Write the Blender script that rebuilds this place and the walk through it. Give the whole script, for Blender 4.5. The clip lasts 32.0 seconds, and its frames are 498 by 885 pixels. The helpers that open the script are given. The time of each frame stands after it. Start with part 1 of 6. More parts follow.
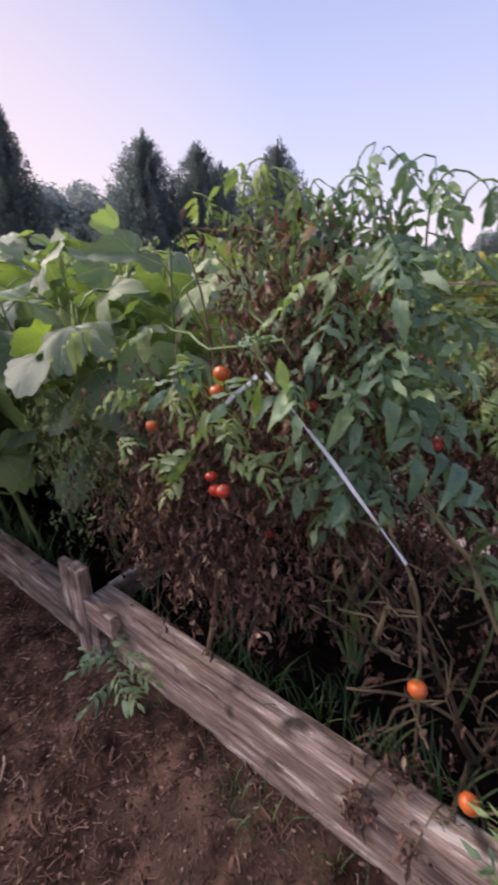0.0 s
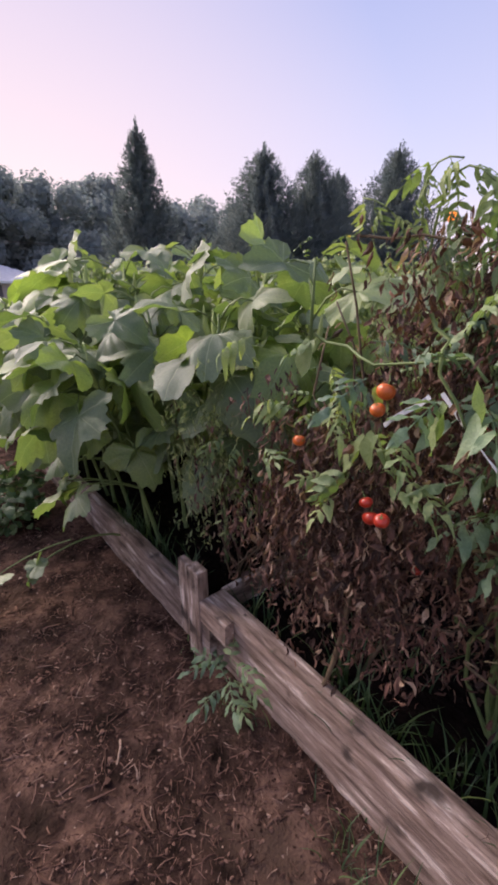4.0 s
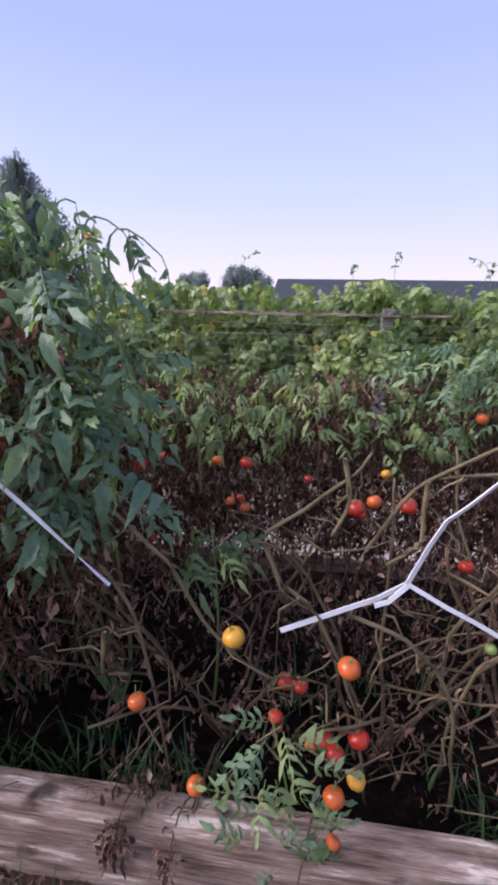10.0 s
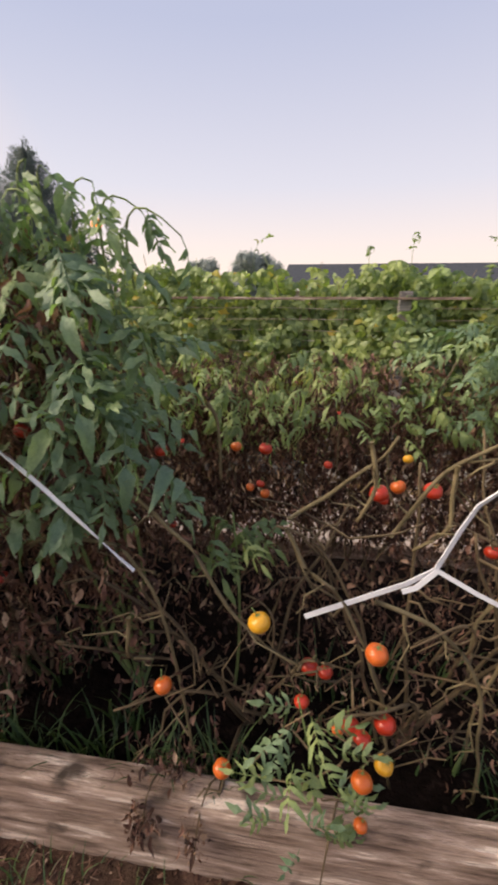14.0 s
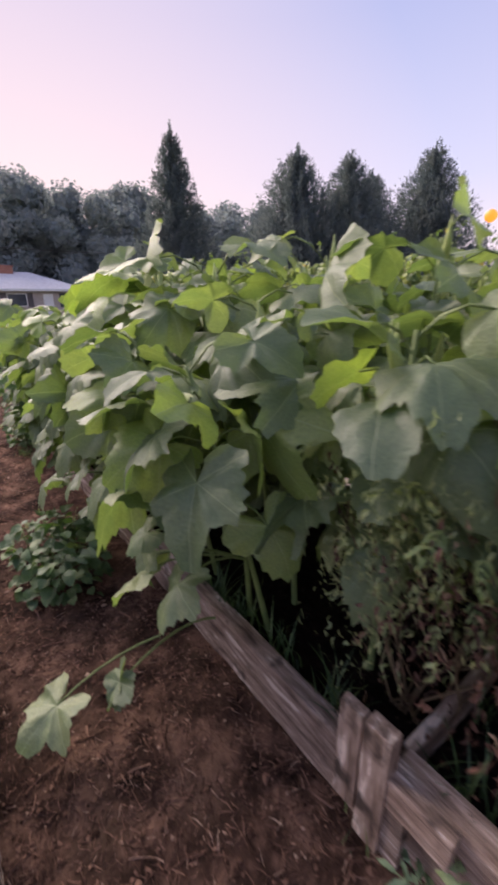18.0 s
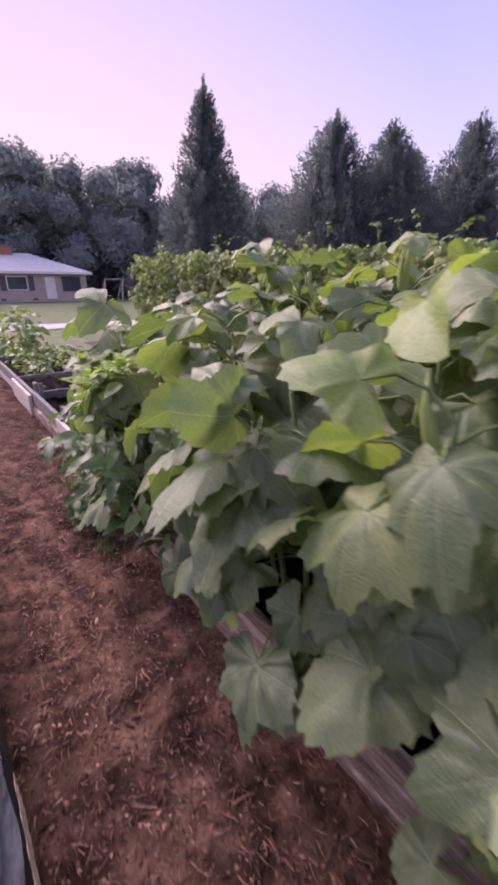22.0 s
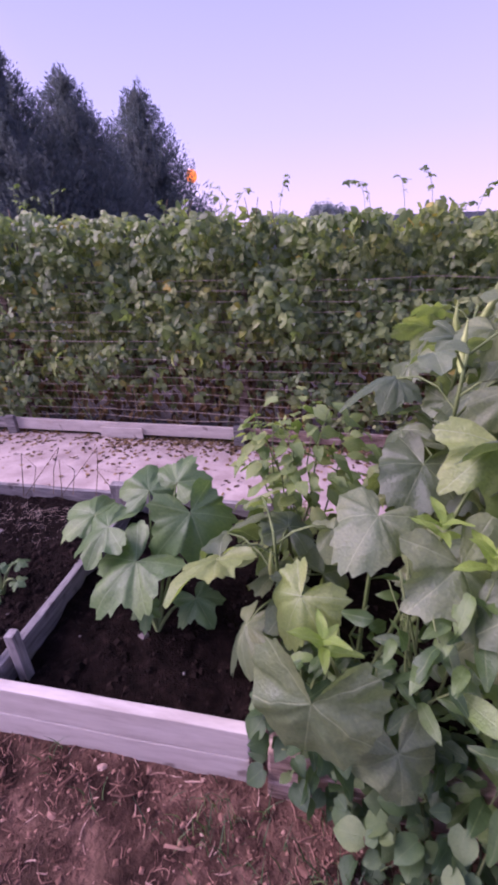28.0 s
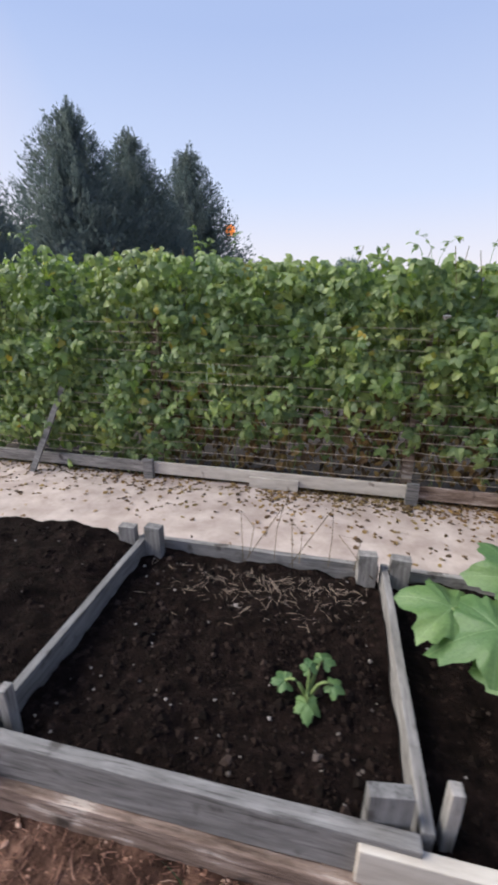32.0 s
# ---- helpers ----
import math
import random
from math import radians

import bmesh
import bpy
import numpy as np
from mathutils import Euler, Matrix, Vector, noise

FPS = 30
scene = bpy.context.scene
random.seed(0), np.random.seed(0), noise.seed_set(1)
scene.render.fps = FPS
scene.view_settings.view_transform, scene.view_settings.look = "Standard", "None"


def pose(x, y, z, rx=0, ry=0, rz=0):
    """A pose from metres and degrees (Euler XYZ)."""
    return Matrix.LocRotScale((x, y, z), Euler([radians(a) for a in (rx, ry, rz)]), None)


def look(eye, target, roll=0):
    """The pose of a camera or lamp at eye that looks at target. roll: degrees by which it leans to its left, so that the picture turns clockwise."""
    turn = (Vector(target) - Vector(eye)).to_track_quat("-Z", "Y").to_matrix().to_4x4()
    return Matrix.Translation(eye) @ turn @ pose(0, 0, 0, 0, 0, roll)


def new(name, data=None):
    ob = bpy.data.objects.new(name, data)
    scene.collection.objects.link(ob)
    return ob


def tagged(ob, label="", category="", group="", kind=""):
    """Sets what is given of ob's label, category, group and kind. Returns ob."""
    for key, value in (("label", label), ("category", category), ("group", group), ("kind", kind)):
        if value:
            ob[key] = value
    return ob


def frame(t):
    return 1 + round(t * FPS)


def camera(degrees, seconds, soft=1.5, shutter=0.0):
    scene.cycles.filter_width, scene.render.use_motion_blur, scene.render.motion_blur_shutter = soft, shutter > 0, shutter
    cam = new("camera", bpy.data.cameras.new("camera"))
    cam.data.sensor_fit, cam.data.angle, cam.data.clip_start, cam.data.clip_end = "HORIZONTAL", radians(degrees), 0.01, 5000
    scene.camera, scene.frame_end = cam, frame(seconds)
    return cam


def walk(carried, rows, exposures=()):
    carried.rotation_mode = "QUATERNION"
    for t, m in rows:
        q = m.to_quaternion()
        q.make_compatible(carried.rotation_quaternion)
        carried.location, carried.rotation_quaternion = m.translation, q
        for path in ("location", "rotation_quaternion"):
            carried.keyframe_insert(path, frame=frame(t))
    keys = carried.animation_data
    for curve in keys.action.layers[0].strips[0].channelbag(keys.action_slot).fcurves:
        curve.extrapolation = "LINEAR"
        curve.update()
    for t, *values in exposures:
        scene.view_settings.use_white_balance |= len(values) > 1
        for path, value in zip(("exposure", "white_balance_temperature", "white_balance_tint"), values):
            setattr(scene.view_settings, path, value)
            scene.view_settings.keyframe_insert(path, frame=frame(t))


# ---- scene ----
cam = camera(63.0, 32.0, soft=3.4, shutter=0.5)
METRES, EYE, TILT, LEAN, TURN = 9.0, 1.55, -21.0, 0.0, 36.4
ROWS = [
    (0.0, 0.0, 0.0, 0.0, -0.0, 0.0, 0.0),
    (0.5, -0.0061, 0.0009, 0.0023, 5.48, 0.81, -1.79),
    (1.0, -0.0122, 0.0026, 0.0028, 9.73, 1.02, -3.17),
    (1.5, -0.016, 0.0035, 0.0027, 12.46, 0.81, -4.17),
    (2.0, -0.0174, 0.0041, 0.0026, 13.82, 0.62, -4.89),
    (2.5, -0.016, 0.0049, 0.0021, 13.9, 0.14, -5.26),
    (4.5, -0.0198, 0.0044, 0.0025, 12.06, 0.8, -5.02),
    (5.0, -0.0247, 0.0056, 0.0032, 11.11, 1.35, -4.89),
    (5.5, -0.0284, 0.0057, 0.0036, 9.18, 1.86, -4.34),
    (6.0, -0.0291, 0.0056, 0.0029, 5.93, 1.87, -3.38),
    (6.5, -0.0241, 0.0046, 0.0023, 0.78, 1.83, -1.66),
    (7.0, -0.0156, 0.0028, 0.0014, -4.43, 1.35, 0.3),
    (7.5, -0.0031, -0.0015, 0.0003, -9.99, 0.85, 2.23),
    (8.0, 0.0109, -0.0064, -0.0016, -15.3, 0.31, 3.97),
    (8.5, 0.0198, -0.0099, -0.0028, -19.74, 0.45, 5.46),
    (9.0, 0.0252, -0.0122, -0.0013, -24.22, 0.54, 7.05),
    (9.5, 0.026, -0.0116, -0.0012, -26.63, 0.52, 8.24),
    (10.0, 0.0253, -0.0104, -0.0009, -28.18, 0.63, 9.15),
    (10.5, 0.0241, -0.0106, -0.0008, -29.06, 0.64, 9.71),
    (11.0, 0.0238, -0.0102, -0.0011, -30.0, 0.5, 9.97),
    (11.5, 0.0238, -0.0096, -0.0014, -30.42, 0.12, 10.13),
    (12.0, 0.0241, -0.0093, -0.001, -30.72, -0.18, 10.27),
    (12.5, 0.0247, -0.0088, -0.0013, -31.07, -0.59, 10.44),
    (13.0, 0.0247, -0.0079, -0.0012, -30.75, -0.98, 10.48),
    (13.5, 0.0248, -0.0077, -0.0019, -29.54, -1.03, 10.27),
    (15.5, -0.0009, 0.0016, 0.0031, -10.94, 1.28, 5.07),
    (16.0, -0.0156, 0.0061, 0.0046, -4.82, 1.81, 2.69),
    (16.5, -0.0293, 0.0119, 0.0067, 2.38, 1.49, -0.06),
    (17.0, -0.0465, 0.0256, 0.012, 8.14, 1.67, -2.48),
    (17.5, -0.0673, 0.0402, 0.0172, 12.8, 0.55, -4.31),
    (18.0, -0.0896, 0.0539, 0.0216, 15.57, 0.75, -5.53),
    (18.5, -0.1211, 0.0701, 0.0314, 17.78, 0.33, -6.75),
    (19.0, -0.1519, 0.0945, 0.0386, 20.78, 0.28, -7.66),
    (19.5, -0.1728, 0.1126, 0.0448, 21.87, -0.77, -7.89),
    (20.0, -0.1983, 0.1274, 0.0514, 21.43, -0.02, -7.42),
    (20.5, -0.2248, 0.1412, 0.0596, 20.68, -0.39, -6.94),
    (21.0, -0.2501, 0.1627, 0.0673, 19.98, -0.69, -6.43),
    (21.5, -0.2723, 0.1784, 0.0723, 17.23, -1.01, -6.17),
    (22.0, -0.3026, 0.1909, 0.0785, 15.13, -1.03, -5.99),
    (22.5, -0.3301, 0.2113, 0.0847, 14.07, -0.3, -5.69),
    (23.0, -0.3569, 0.2333, 0.0949, 13.06, -0.97, -5.32),
    (23.5, -0.3893, 0.2547, 0.1033, 11.21, -0.56, -4.73),
    (24.0, -0.4194, 0.2792, 0.1109, 9.48, -0.64, -4.07),
    (24.5, -0.4494, 0.3057, 0.1209, 8.69, -0.71, -3.25),
    (25.0, -0.4713, 0.3215, 0.1266, 5.16, -0.86, -2.0),
    (25.5, -0.5027, 0.3366, 0.1381, -2.07, -1.52, 0.84),
    (27.5, -0.5628, 0.3743, 0.1606, -25.79, -7.6, 9.6),
    (28.0, -0.5695, 0.3809, 0.1607, -24.14, -5.51, 10.31),
    (28.5, -0.5752, 0.3836, 0.162, -23.72, -3.37, 9.83),
    (29.0, -0.5856, 0.389, 0.1629, -21.65, -1.39, 8.99),
    (29.5, -0.6007, 0.4038, 0.1686, -19.56, 0.58, 8.23),
    (30.0, -0.6139, 0.4175, 0.1739, -19.82, 0.17, 7.97),
    (30.5, -0.6357, 0.4287, 0.1772, -20.17, 0.08, 8.04),
    (31.0, -0.6535, 0.4486, 0.1826, -20.81, 0.54, 8.2),
    (31.5, -0.6697, 0.4638, 0.1884, -21.75, 0.13, 8.09),
    (32.0, -0.698, 0.4762, 0.1953, -23.16, 0.54, 7.78),
]
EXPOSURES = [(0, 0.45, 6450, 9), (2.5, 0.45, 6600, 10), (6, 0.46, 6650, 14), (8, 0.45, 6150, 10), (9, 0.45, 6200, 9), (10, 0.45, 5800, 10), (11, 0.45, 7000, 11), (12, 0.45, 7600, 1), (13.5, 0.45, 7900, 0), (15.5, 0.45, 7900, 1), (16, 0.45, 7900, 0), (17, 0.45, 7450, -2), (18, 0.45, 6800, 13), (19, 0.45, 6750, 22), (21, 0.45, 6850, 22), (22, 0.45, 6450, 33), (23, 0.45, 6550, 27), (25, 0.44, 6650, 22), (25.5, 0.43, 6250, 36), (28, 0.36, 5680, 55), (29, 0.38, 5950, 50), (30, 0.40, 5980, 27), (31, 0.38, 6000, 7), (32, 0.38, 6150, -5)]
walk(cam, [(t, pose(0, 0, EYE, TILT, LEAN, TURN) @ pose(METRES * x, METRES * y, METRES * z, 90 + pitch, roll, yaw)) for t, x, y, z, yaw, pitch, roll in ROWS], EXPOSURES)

# ---- light ----
world = bpy.data.worlds.new("dusk_sky")
scene.world = world
world.use_nodes = True
wn, wl = world.node_tree.nodes, world.node_tree.links
sky = wn.new("ShaderNodeTexSky")
sky.sky_type, sky.sun_disc = "NISHITA", False
sky.sun_elevation, sky.sun_rotation = radians(3.0), radians(-75)
sky.air_density, sky.dust_density, sky.ozone_density = 1.0, 0.6, 3.0
wcoord, wsep = wn.new("ShaderNodeTexCoord"), wn.new("ShaderNodeSeparateXYZ")
wl.new(wcoord.outputs["Generated"], wsep.inputs[0])


def sky_ramp(source, stops):
    r = wn.new("ShaderNodeValToRGB")
    els = r.color_ramp.elements
    while len(els) < len(stops):
        els.new(0.5)
    for e, (p, c) in zip(els, stops):
        e.position, e.color = p, (*c, 1)
    wl.new(source, r.inputs["Fac"])
    return r


high = sky_ramp(wsep.outputs["Z"], ((0.0, (0.94, 0.73, 0.77)), (0.07, (0.88, 0.75, 0.84)), (0.22, (0.64, 0.64, 0.88)), (0.45, (0.44, 0.48, 0.77)), (1.0, (0.31, 0.38, 0.67))))
west = wn.new("ShaderNodeVectorMath")
west.operation = "DOT_PRODUCT"
west.inputs[1].default_value = Vector((-0.97, 0.05, -0.25)).normalized()
wl.new(wcoord.outputs["Generated"], west.inputs[0])
glow_amount = sky_ramp(west.outputs["Value"], ((0.45, (0, 0, 0)), (1.0, (1, 1, 1))))
ramp = wn.new("ShaderNodeMix")
ramp.data_type = "RGBA"
wl.new(glow_amount.outputs[0], ramp.inputs[0])
wl.new(high.outputs[0], ramp.inputs[6])
ramp.inputs[7].default_value = (0.92, 0.71, 0.73, 1)
wmix = wn.new("ShaderNodeMix")
wmix.data_type = "RGBA"
wmix.inputs[0].default_value = 0.85
scl = wn.new("ShaderNodeVectorMath")
scl.operation = "SCALE"
scl.inputs["Scale"].default_value = 0.12
wl.new(sky.outputs[0], scl.inputs[0])
wl.new(scl.outputs[0], wmix.inputs[6])
wl.new(ramp.outputs[2], wmix.inputs[7])
wback = wn["Background"]
wl.new(wmix.outputs[2], wback.inputs["Color"])
wback.inputs["Strength"].default_value = 1.0
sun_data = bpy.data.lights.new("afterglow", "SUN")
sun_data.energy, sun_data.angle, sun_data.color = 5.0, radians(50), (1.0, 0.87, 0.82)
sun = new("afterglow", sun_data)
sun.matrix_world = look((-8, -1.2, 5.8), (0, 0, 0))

# ---- materials ----


def ramp_of(nt, fac, stops):
    r = nt.nodes.new("ShaderNodeValToRGB")
    els = r.color_ramp.elements
    while len(els) < len(stops):
        els.new(0.5)
    for e, (p, c) in zip(els, stops):
        e.position, e.color = p, (*c, 1)
    nt.links.new(fac, r.inputs["Fac"])
    return r.outputs["Color"]


def noise_of(nt, scale, detail=4.0, rough=0.55, vec=None, stretch=None):
    n = nt.nodes.new("ShaderNodeTexNoise")
    n.inputs["Scale"].default_value, n.inputs["Detail"].default_value, n.inputs["Roughness"].default_value = scale, detail, rough
    if vec is None:
        vec = nt.nodes.new("ShaderNodeTexCoord").outputs["Object"]
    if stretch:
        m = nt.nodes.new("ShaderNodeMapping")
        m.inputs["Scale"].default_value = stretch
        nt.links.new(vec, m.inputs["Vector"])
        vec = m.outputs[0]
    nt.links.new(vec, n.inputs["Vector"])
    return n.outputs["Fac"]


def mixed(nt, kind, fac, a, b):
    m = nt.nodes.new("ShaderNodeMix")
    m.data_type, m.blend_type = "RGBA", kind
    for sock, v in ((m.inputs[0], fac), (m.inputs[6], a), (m.inputs[7], b)):
        if isinstance(v, (int, float)):
            sock.default_value = v
        elif isinstance(v, tuple):
            sock.default_value = (*v, 1)
        else:
            nt.links.new(v, sock)
    return m.outputs[2]


def math_of(nt, op, a, b=0.0):
    m = nt.nodes.new("ShaderNodeMath")
    m.operation = op
    for sock, v in ((m.inputs[0], a), (m.inputs[1], b)):
        if isinstance(v, (int, float)):
            sock.default_value = v
        else:
            nt.links.new(v, sock)
    return m.outputs[0]


def bump_of(nt, height, strength, distance=0.01):
    b = nt.nodes.new("ShaderNodeBump")
    b.inputs["Strength"].default_value, b.inputs["Distance"].default_value = strength, distance
    nt.links.new(height, b.inputs["Height"])
    return b.outputs[0]


def material(name):
    m = bpy.data.materials.new(name)
    m.use_nodes = True
    return m, m.node_tree, m.node_tree.nodes["Principled BSDF"]


def rough_mat(name, stops, scale=8.0, detail=6.0, rough=0.9, bump=0.5, bump_scale=60.0, dist=0.01, stretch=None, second=None, vary="", metal=0.0, grain=None):
    """A matte natural surface: colour stops over one noise, specks of a second, bump from a third."""
    m, nt, p = material(name)
    col = ramp_of(nt, noise_of(nt, scale, detail, 0.6, stretch=stretch), stops)
    if second:
        s_scale, lo, hi, c = second
        f = ramp_of(nt, noise_of(nt, s_scale, 3.0, 0.5), ((lo, (0, 0, 0)), (hi, (1, 1, 1))))
        col = mixed(nt, "MIX", f, col, c)
    if grain:
        lines = noise_of(nt, 4.0, 6.0, 0.7, stretch=grain)
        col = mixed(nt, "MULTIPLY", 0.85, col, ramp_of(nt, lines, ((0.34, (0.35, 0.33, 0.32)), (0.46, (0.95, 0.95, 0.95)), (0.62, (1.08, 1.06, 1.05)), (0.75, (1.35, 1.28, 1.25)))))
    if vary:
        if vary == "object":
            v = nt.nodes.new("ShaderNodeObjectInfo").outputs["Random"]
        else:
            v = nt.nodes.new("ShaderNodeNewGeometry").outputs["Random Per Island"]
        col = mixed(nt, "MULTIPLY", 1.0, col, ramp_of(nt, v, ((0, (0.80, 0.80, 0.80)), (1, (1.22, 1.18, 1.14)))))
    nt.links.new(col, p.inputs["Base Color"])
    p.inputs["Roughness"].default_value, p.inputs["Metallic"].default_value = rough, metal
    p.inputs["Specular IOR Level"].default_value = 0.3
    nt.links.new(bump_of(nt, noise_of(nt, bump_scale, 5.0, 0.65, stretch=stretch), bump, dist), p.inputs["Normal"])
    return m


def leaf_mat(name, stops, vary="island", vein=None, lobes=0, through_light=0.35, rough=0.5, spots=None, gloss=0.5, tint=(1.5, 1.7, 0.7), crinkle=0.35):
    """Leaf: hue by leaf, mottling, optional paler veins from the leaf's own flat coordinates, and light through the blade."""
    m, nt, p = material(name)
    if vary == "object":
        v = nt.nodes.new("ShaderNodeObjectInfo").outputs["Random"]
    else:
        v = nt.nodes.new("ShaderNodeNewGeometry").outputs["Random Per Island"]
    col = ramp_of(nt, v, stops)
    patch = noise_of(nt, 1.3, 2.0)
    col = mixed(nt, "MULTIPLY", 0.8, col, ramp_of(nt, patch, ((0.3, (0.80, 0.88, 0.85)), (0.7, (1.30, 1.18, 1.0)))))
    mott = noise_of(nt, 22.0, 4.0)
    col = mixed(nt, "MULTIPLY", 0.7, col, ramp_of(nt, mott, ((0.3, (0.72, 0.75, 0.7)), (0.7, (1.2, 1.18, 1.1)))))
    height = mott
    if vein:
        uv = nt.nodes.new("ShaderNodeUVMap")
        sep = nt.nodes.new("ShaderNodeSeparateXYZ")
        nt.links.new(uv.outputs[0], sep.inputs[0])
        x, y = math_of(nt, "SUBTRACT", sep.outputs[0], 0.5), math_of(nt, "SUBTRACT", sep.outputs[1], 0.5)
        if lobes:
            ang = math_of(nt, "ARCTAN2", x, y)
            r = math_of(nt, "POWER", math_of(nt, "ADD", math_of(nt, "MULTIPLY", x, x), math_of(nt, "MULTIPLY", y, y)), 0.5)
            d = math_of(nt, "MULTIPLY", math_of(nt, "ABSOLUTE", math_of(nt, "SINE", math_of(nt, "MULTIPLY", ang, lobes / 2))), r)
            fine = math_of(nt, "ABSOLUTE", math_of(nt, "SINE", math_of(nt, "ADD", math_of(nt, "MULTIPLY", r, 36.0), math_of(nt, "MULTIPLY", d, 26.0))))
        else:
            d = math_of(nt, "ABSOLUTE", x)
            fine = math_of(nt, "ABSOLUTE", math_of(nt, "SINE", math_of(nt, "SUBTRACT", math_of(nt, "MULTIPLY", y, 26.0), math_of(nt, "MULTIPLY", d, 22.0))))
        line = ramp_of(nt, d, ((0.003, (0.45, 0.45, 0.45)), (0.016, (0, 0, 0))))
        line2 = ramp_of(nt, fine, ((0.0, (0.07, 0.07, 0.07)), (0.2, (0, 0, 0))))
        both = mixed(nt, "ADD", 1.0, line, line2)
        col = mixed(nt, "MIX", both, col, vein)
        height = mixed(nt, "SUBTRACT", 0.5, mott, both)
    if spots:
        f = ramp_of(nt, noise_of(nt, 30.0, 2.0), ((0.66, (0, 0, 0)), (0.72, (1, 1, 1))))
        col = mixed(nt, "MIX", f, col, spots)
    nt.links.new(col, p.inputs["Base Color"])
    p.inputs["Roughness"].default_value = rough
    p.inputs["Specular IOR Level"].default_value = gloss
    nt.links.new(bump_of(nt, height, crinkle, 0.008), p.inputs["Normal"])
    tr = nt.nodes.new("ShaderNodeBsdfTranslucent")
    nt.links.new(p.inputs["Normal"].links[0].from_socket, tr.inputs["Normal"])
    nt.links.new(mixed(nt, "MULTIPLY", 1.0, col, tint), tr.inputs["Color"])
    ms = nt.nodes.new("ShaderNodeMixShader")
    ms.inputs[0].default_value = through_light
    nt.links.new(p.outputs[0], ms.inputs[1])
    nt.links.new(tr.outputs[0], ms.inputs[2])
    nt.links.new(ms.outputs[0], nt.nodes["Material Output"].inputs["Surface"])
    return m


M_GRASS = rough_mat("lawn", ((0.3, (0.08, 0.10, 0.045)), (0.55, (0.14, 0.165, 0.075)), (0.8, (0.22, 0.22, 0.11))), 3.0, 8.0, bump_scale=90)
M_MULCH = rough_mat("mulch", ((0.33, (0.011, 0.0065, 0.005)), (0.48, (0.05, 0.028, 0.021)), (0.66, (0.17, 0.098, 0.072))), 7.0, 12.0, bump=1.0, bump_scale=45, dist=0.02, second=(4.0, 0.5, 0.72, (0.085, 0.052, 0.037)))


def paint_brighter(m, gain):
    """Paint extra brightness into the mulch colour, paler and redder past mid okra bed."""
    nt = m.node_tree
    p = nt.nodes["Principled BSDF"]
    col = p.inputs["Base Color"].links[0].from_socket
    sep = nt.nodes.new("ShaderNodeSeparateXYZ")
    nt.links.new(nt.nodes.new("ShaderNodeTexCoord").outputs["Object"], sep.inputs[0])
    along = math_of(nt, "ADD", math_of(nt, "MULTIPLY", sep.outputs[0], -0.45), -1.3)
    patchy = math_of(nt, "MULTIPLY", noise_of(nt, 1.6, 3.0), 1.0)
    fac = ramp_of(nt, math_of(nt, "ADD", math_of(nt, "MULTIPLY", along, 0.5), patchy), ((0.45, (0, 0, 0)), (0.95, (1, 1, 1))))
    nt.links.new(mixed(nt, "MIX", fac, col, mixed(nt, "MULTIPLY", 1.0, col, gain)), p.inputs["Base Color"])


M_CHIP, chip_nt, chip_p = material("wood_chips")
chip_hue = ramp_of(chip_nt, chip_nt.nodes.new("ShaderNodeNewGeometry").outputs["Random Per Island"], ((0.0, (0.022, 0.012, 0.009)), (0.45, (0.095, 0.053, 0.040)), (0.78, (0.175, 0.10, 0.075)), (0.93, (0.20, 0.12, 0.09)), (1.0, (0.34, 0.24, 0.19))))
chip_nt.links.new(mixed(chip_nt, "MULTIPLY", 0.7, chip_hue, ramp_of(chip_nt, noise_of(chip_nt, 40.0), ((0.3, (0.6, 0.6, 0.6)), (0.7, (1.3, 1.25, 1.2))))), chip_p.inputs["Base Color"])
chip_p.inputs["Roughness"].default_value = 0.92
paint_brighter(M_MULCH, (1.55, 1.5, 1.46))
paint_brighter(M_CHIP, (1.75, 1.7, 1.66))
M_SOIL = rough_mat("bed_soil", ((0.3, (0.003, 0.002, 0.0017)), (0.6, (0.014, 0.0085, 0.0072)), (0.82, (0.055, 0.034, 0.028))), 20.0, 8.0, bump=1.0, bump_scale=70, dist=0.02)
M_CLOD, clod_nt, clod_p = material("soil_crumbs")
clod_nt.links.new(ramp_of(clod_nt, clod_nt.nodes.new("ShaderNodeNewGeometry").outputs["Random Per Island"], ((0.0, (0.006, 0.0045, 0.004)), (0.9, (0.024, 0.0155, 0.0125)), (0.972, (0.05, 0.035, 0.03)), (0.99, (0.30, 0.26, 0.24)))), clod_p.inputs["Base Color"])
clod_p.inputs["Roughness"].default_value = 0.95
for m in (M_SOIL, M_MULCH, M_CHIP, M_CLOD):
    m.node_tree.nodes["Principled BSDF"].inputs["Specular IOR Level"].default_value = 0.06
M_WOOD = rough_mat("weathered_board", ((0.30, (0.065, 0.042, 0.032)), (0.41, (0.22, 0.152, 0.120)), (0.52, (0.36, 0.262, 0.215)), (0.59, (0.48, 0.368, 0.315)), (0.62, (0.72, 0.61, 0.54))), 5.0, 10.0, 0.85, 1.0, 22.0, 0.012, stretch=(0.9, 5.0, 5.0), second=(7.0, 0.60, 0.70, (0.085, 0.062, 0.05)), vary="object", grain=(0.6, 24, 24))
M_GREY = rough_mat("grey_board", ((0.2, (0.10, 0.093, 0.09)), (0.5, (0.22, 0.207, 0.203)), (0.8, (0.36, 0.34, 0.335))), 8.0, 9.0, 0.85, 0.5, 30.0, 0.005, stretch=(0.8, 4.5, 4.5), second=(9.0, 0.62, 0.72, (0.09, 0.08, 0.075)), vary="object", grain=(1.0, 22, 22))
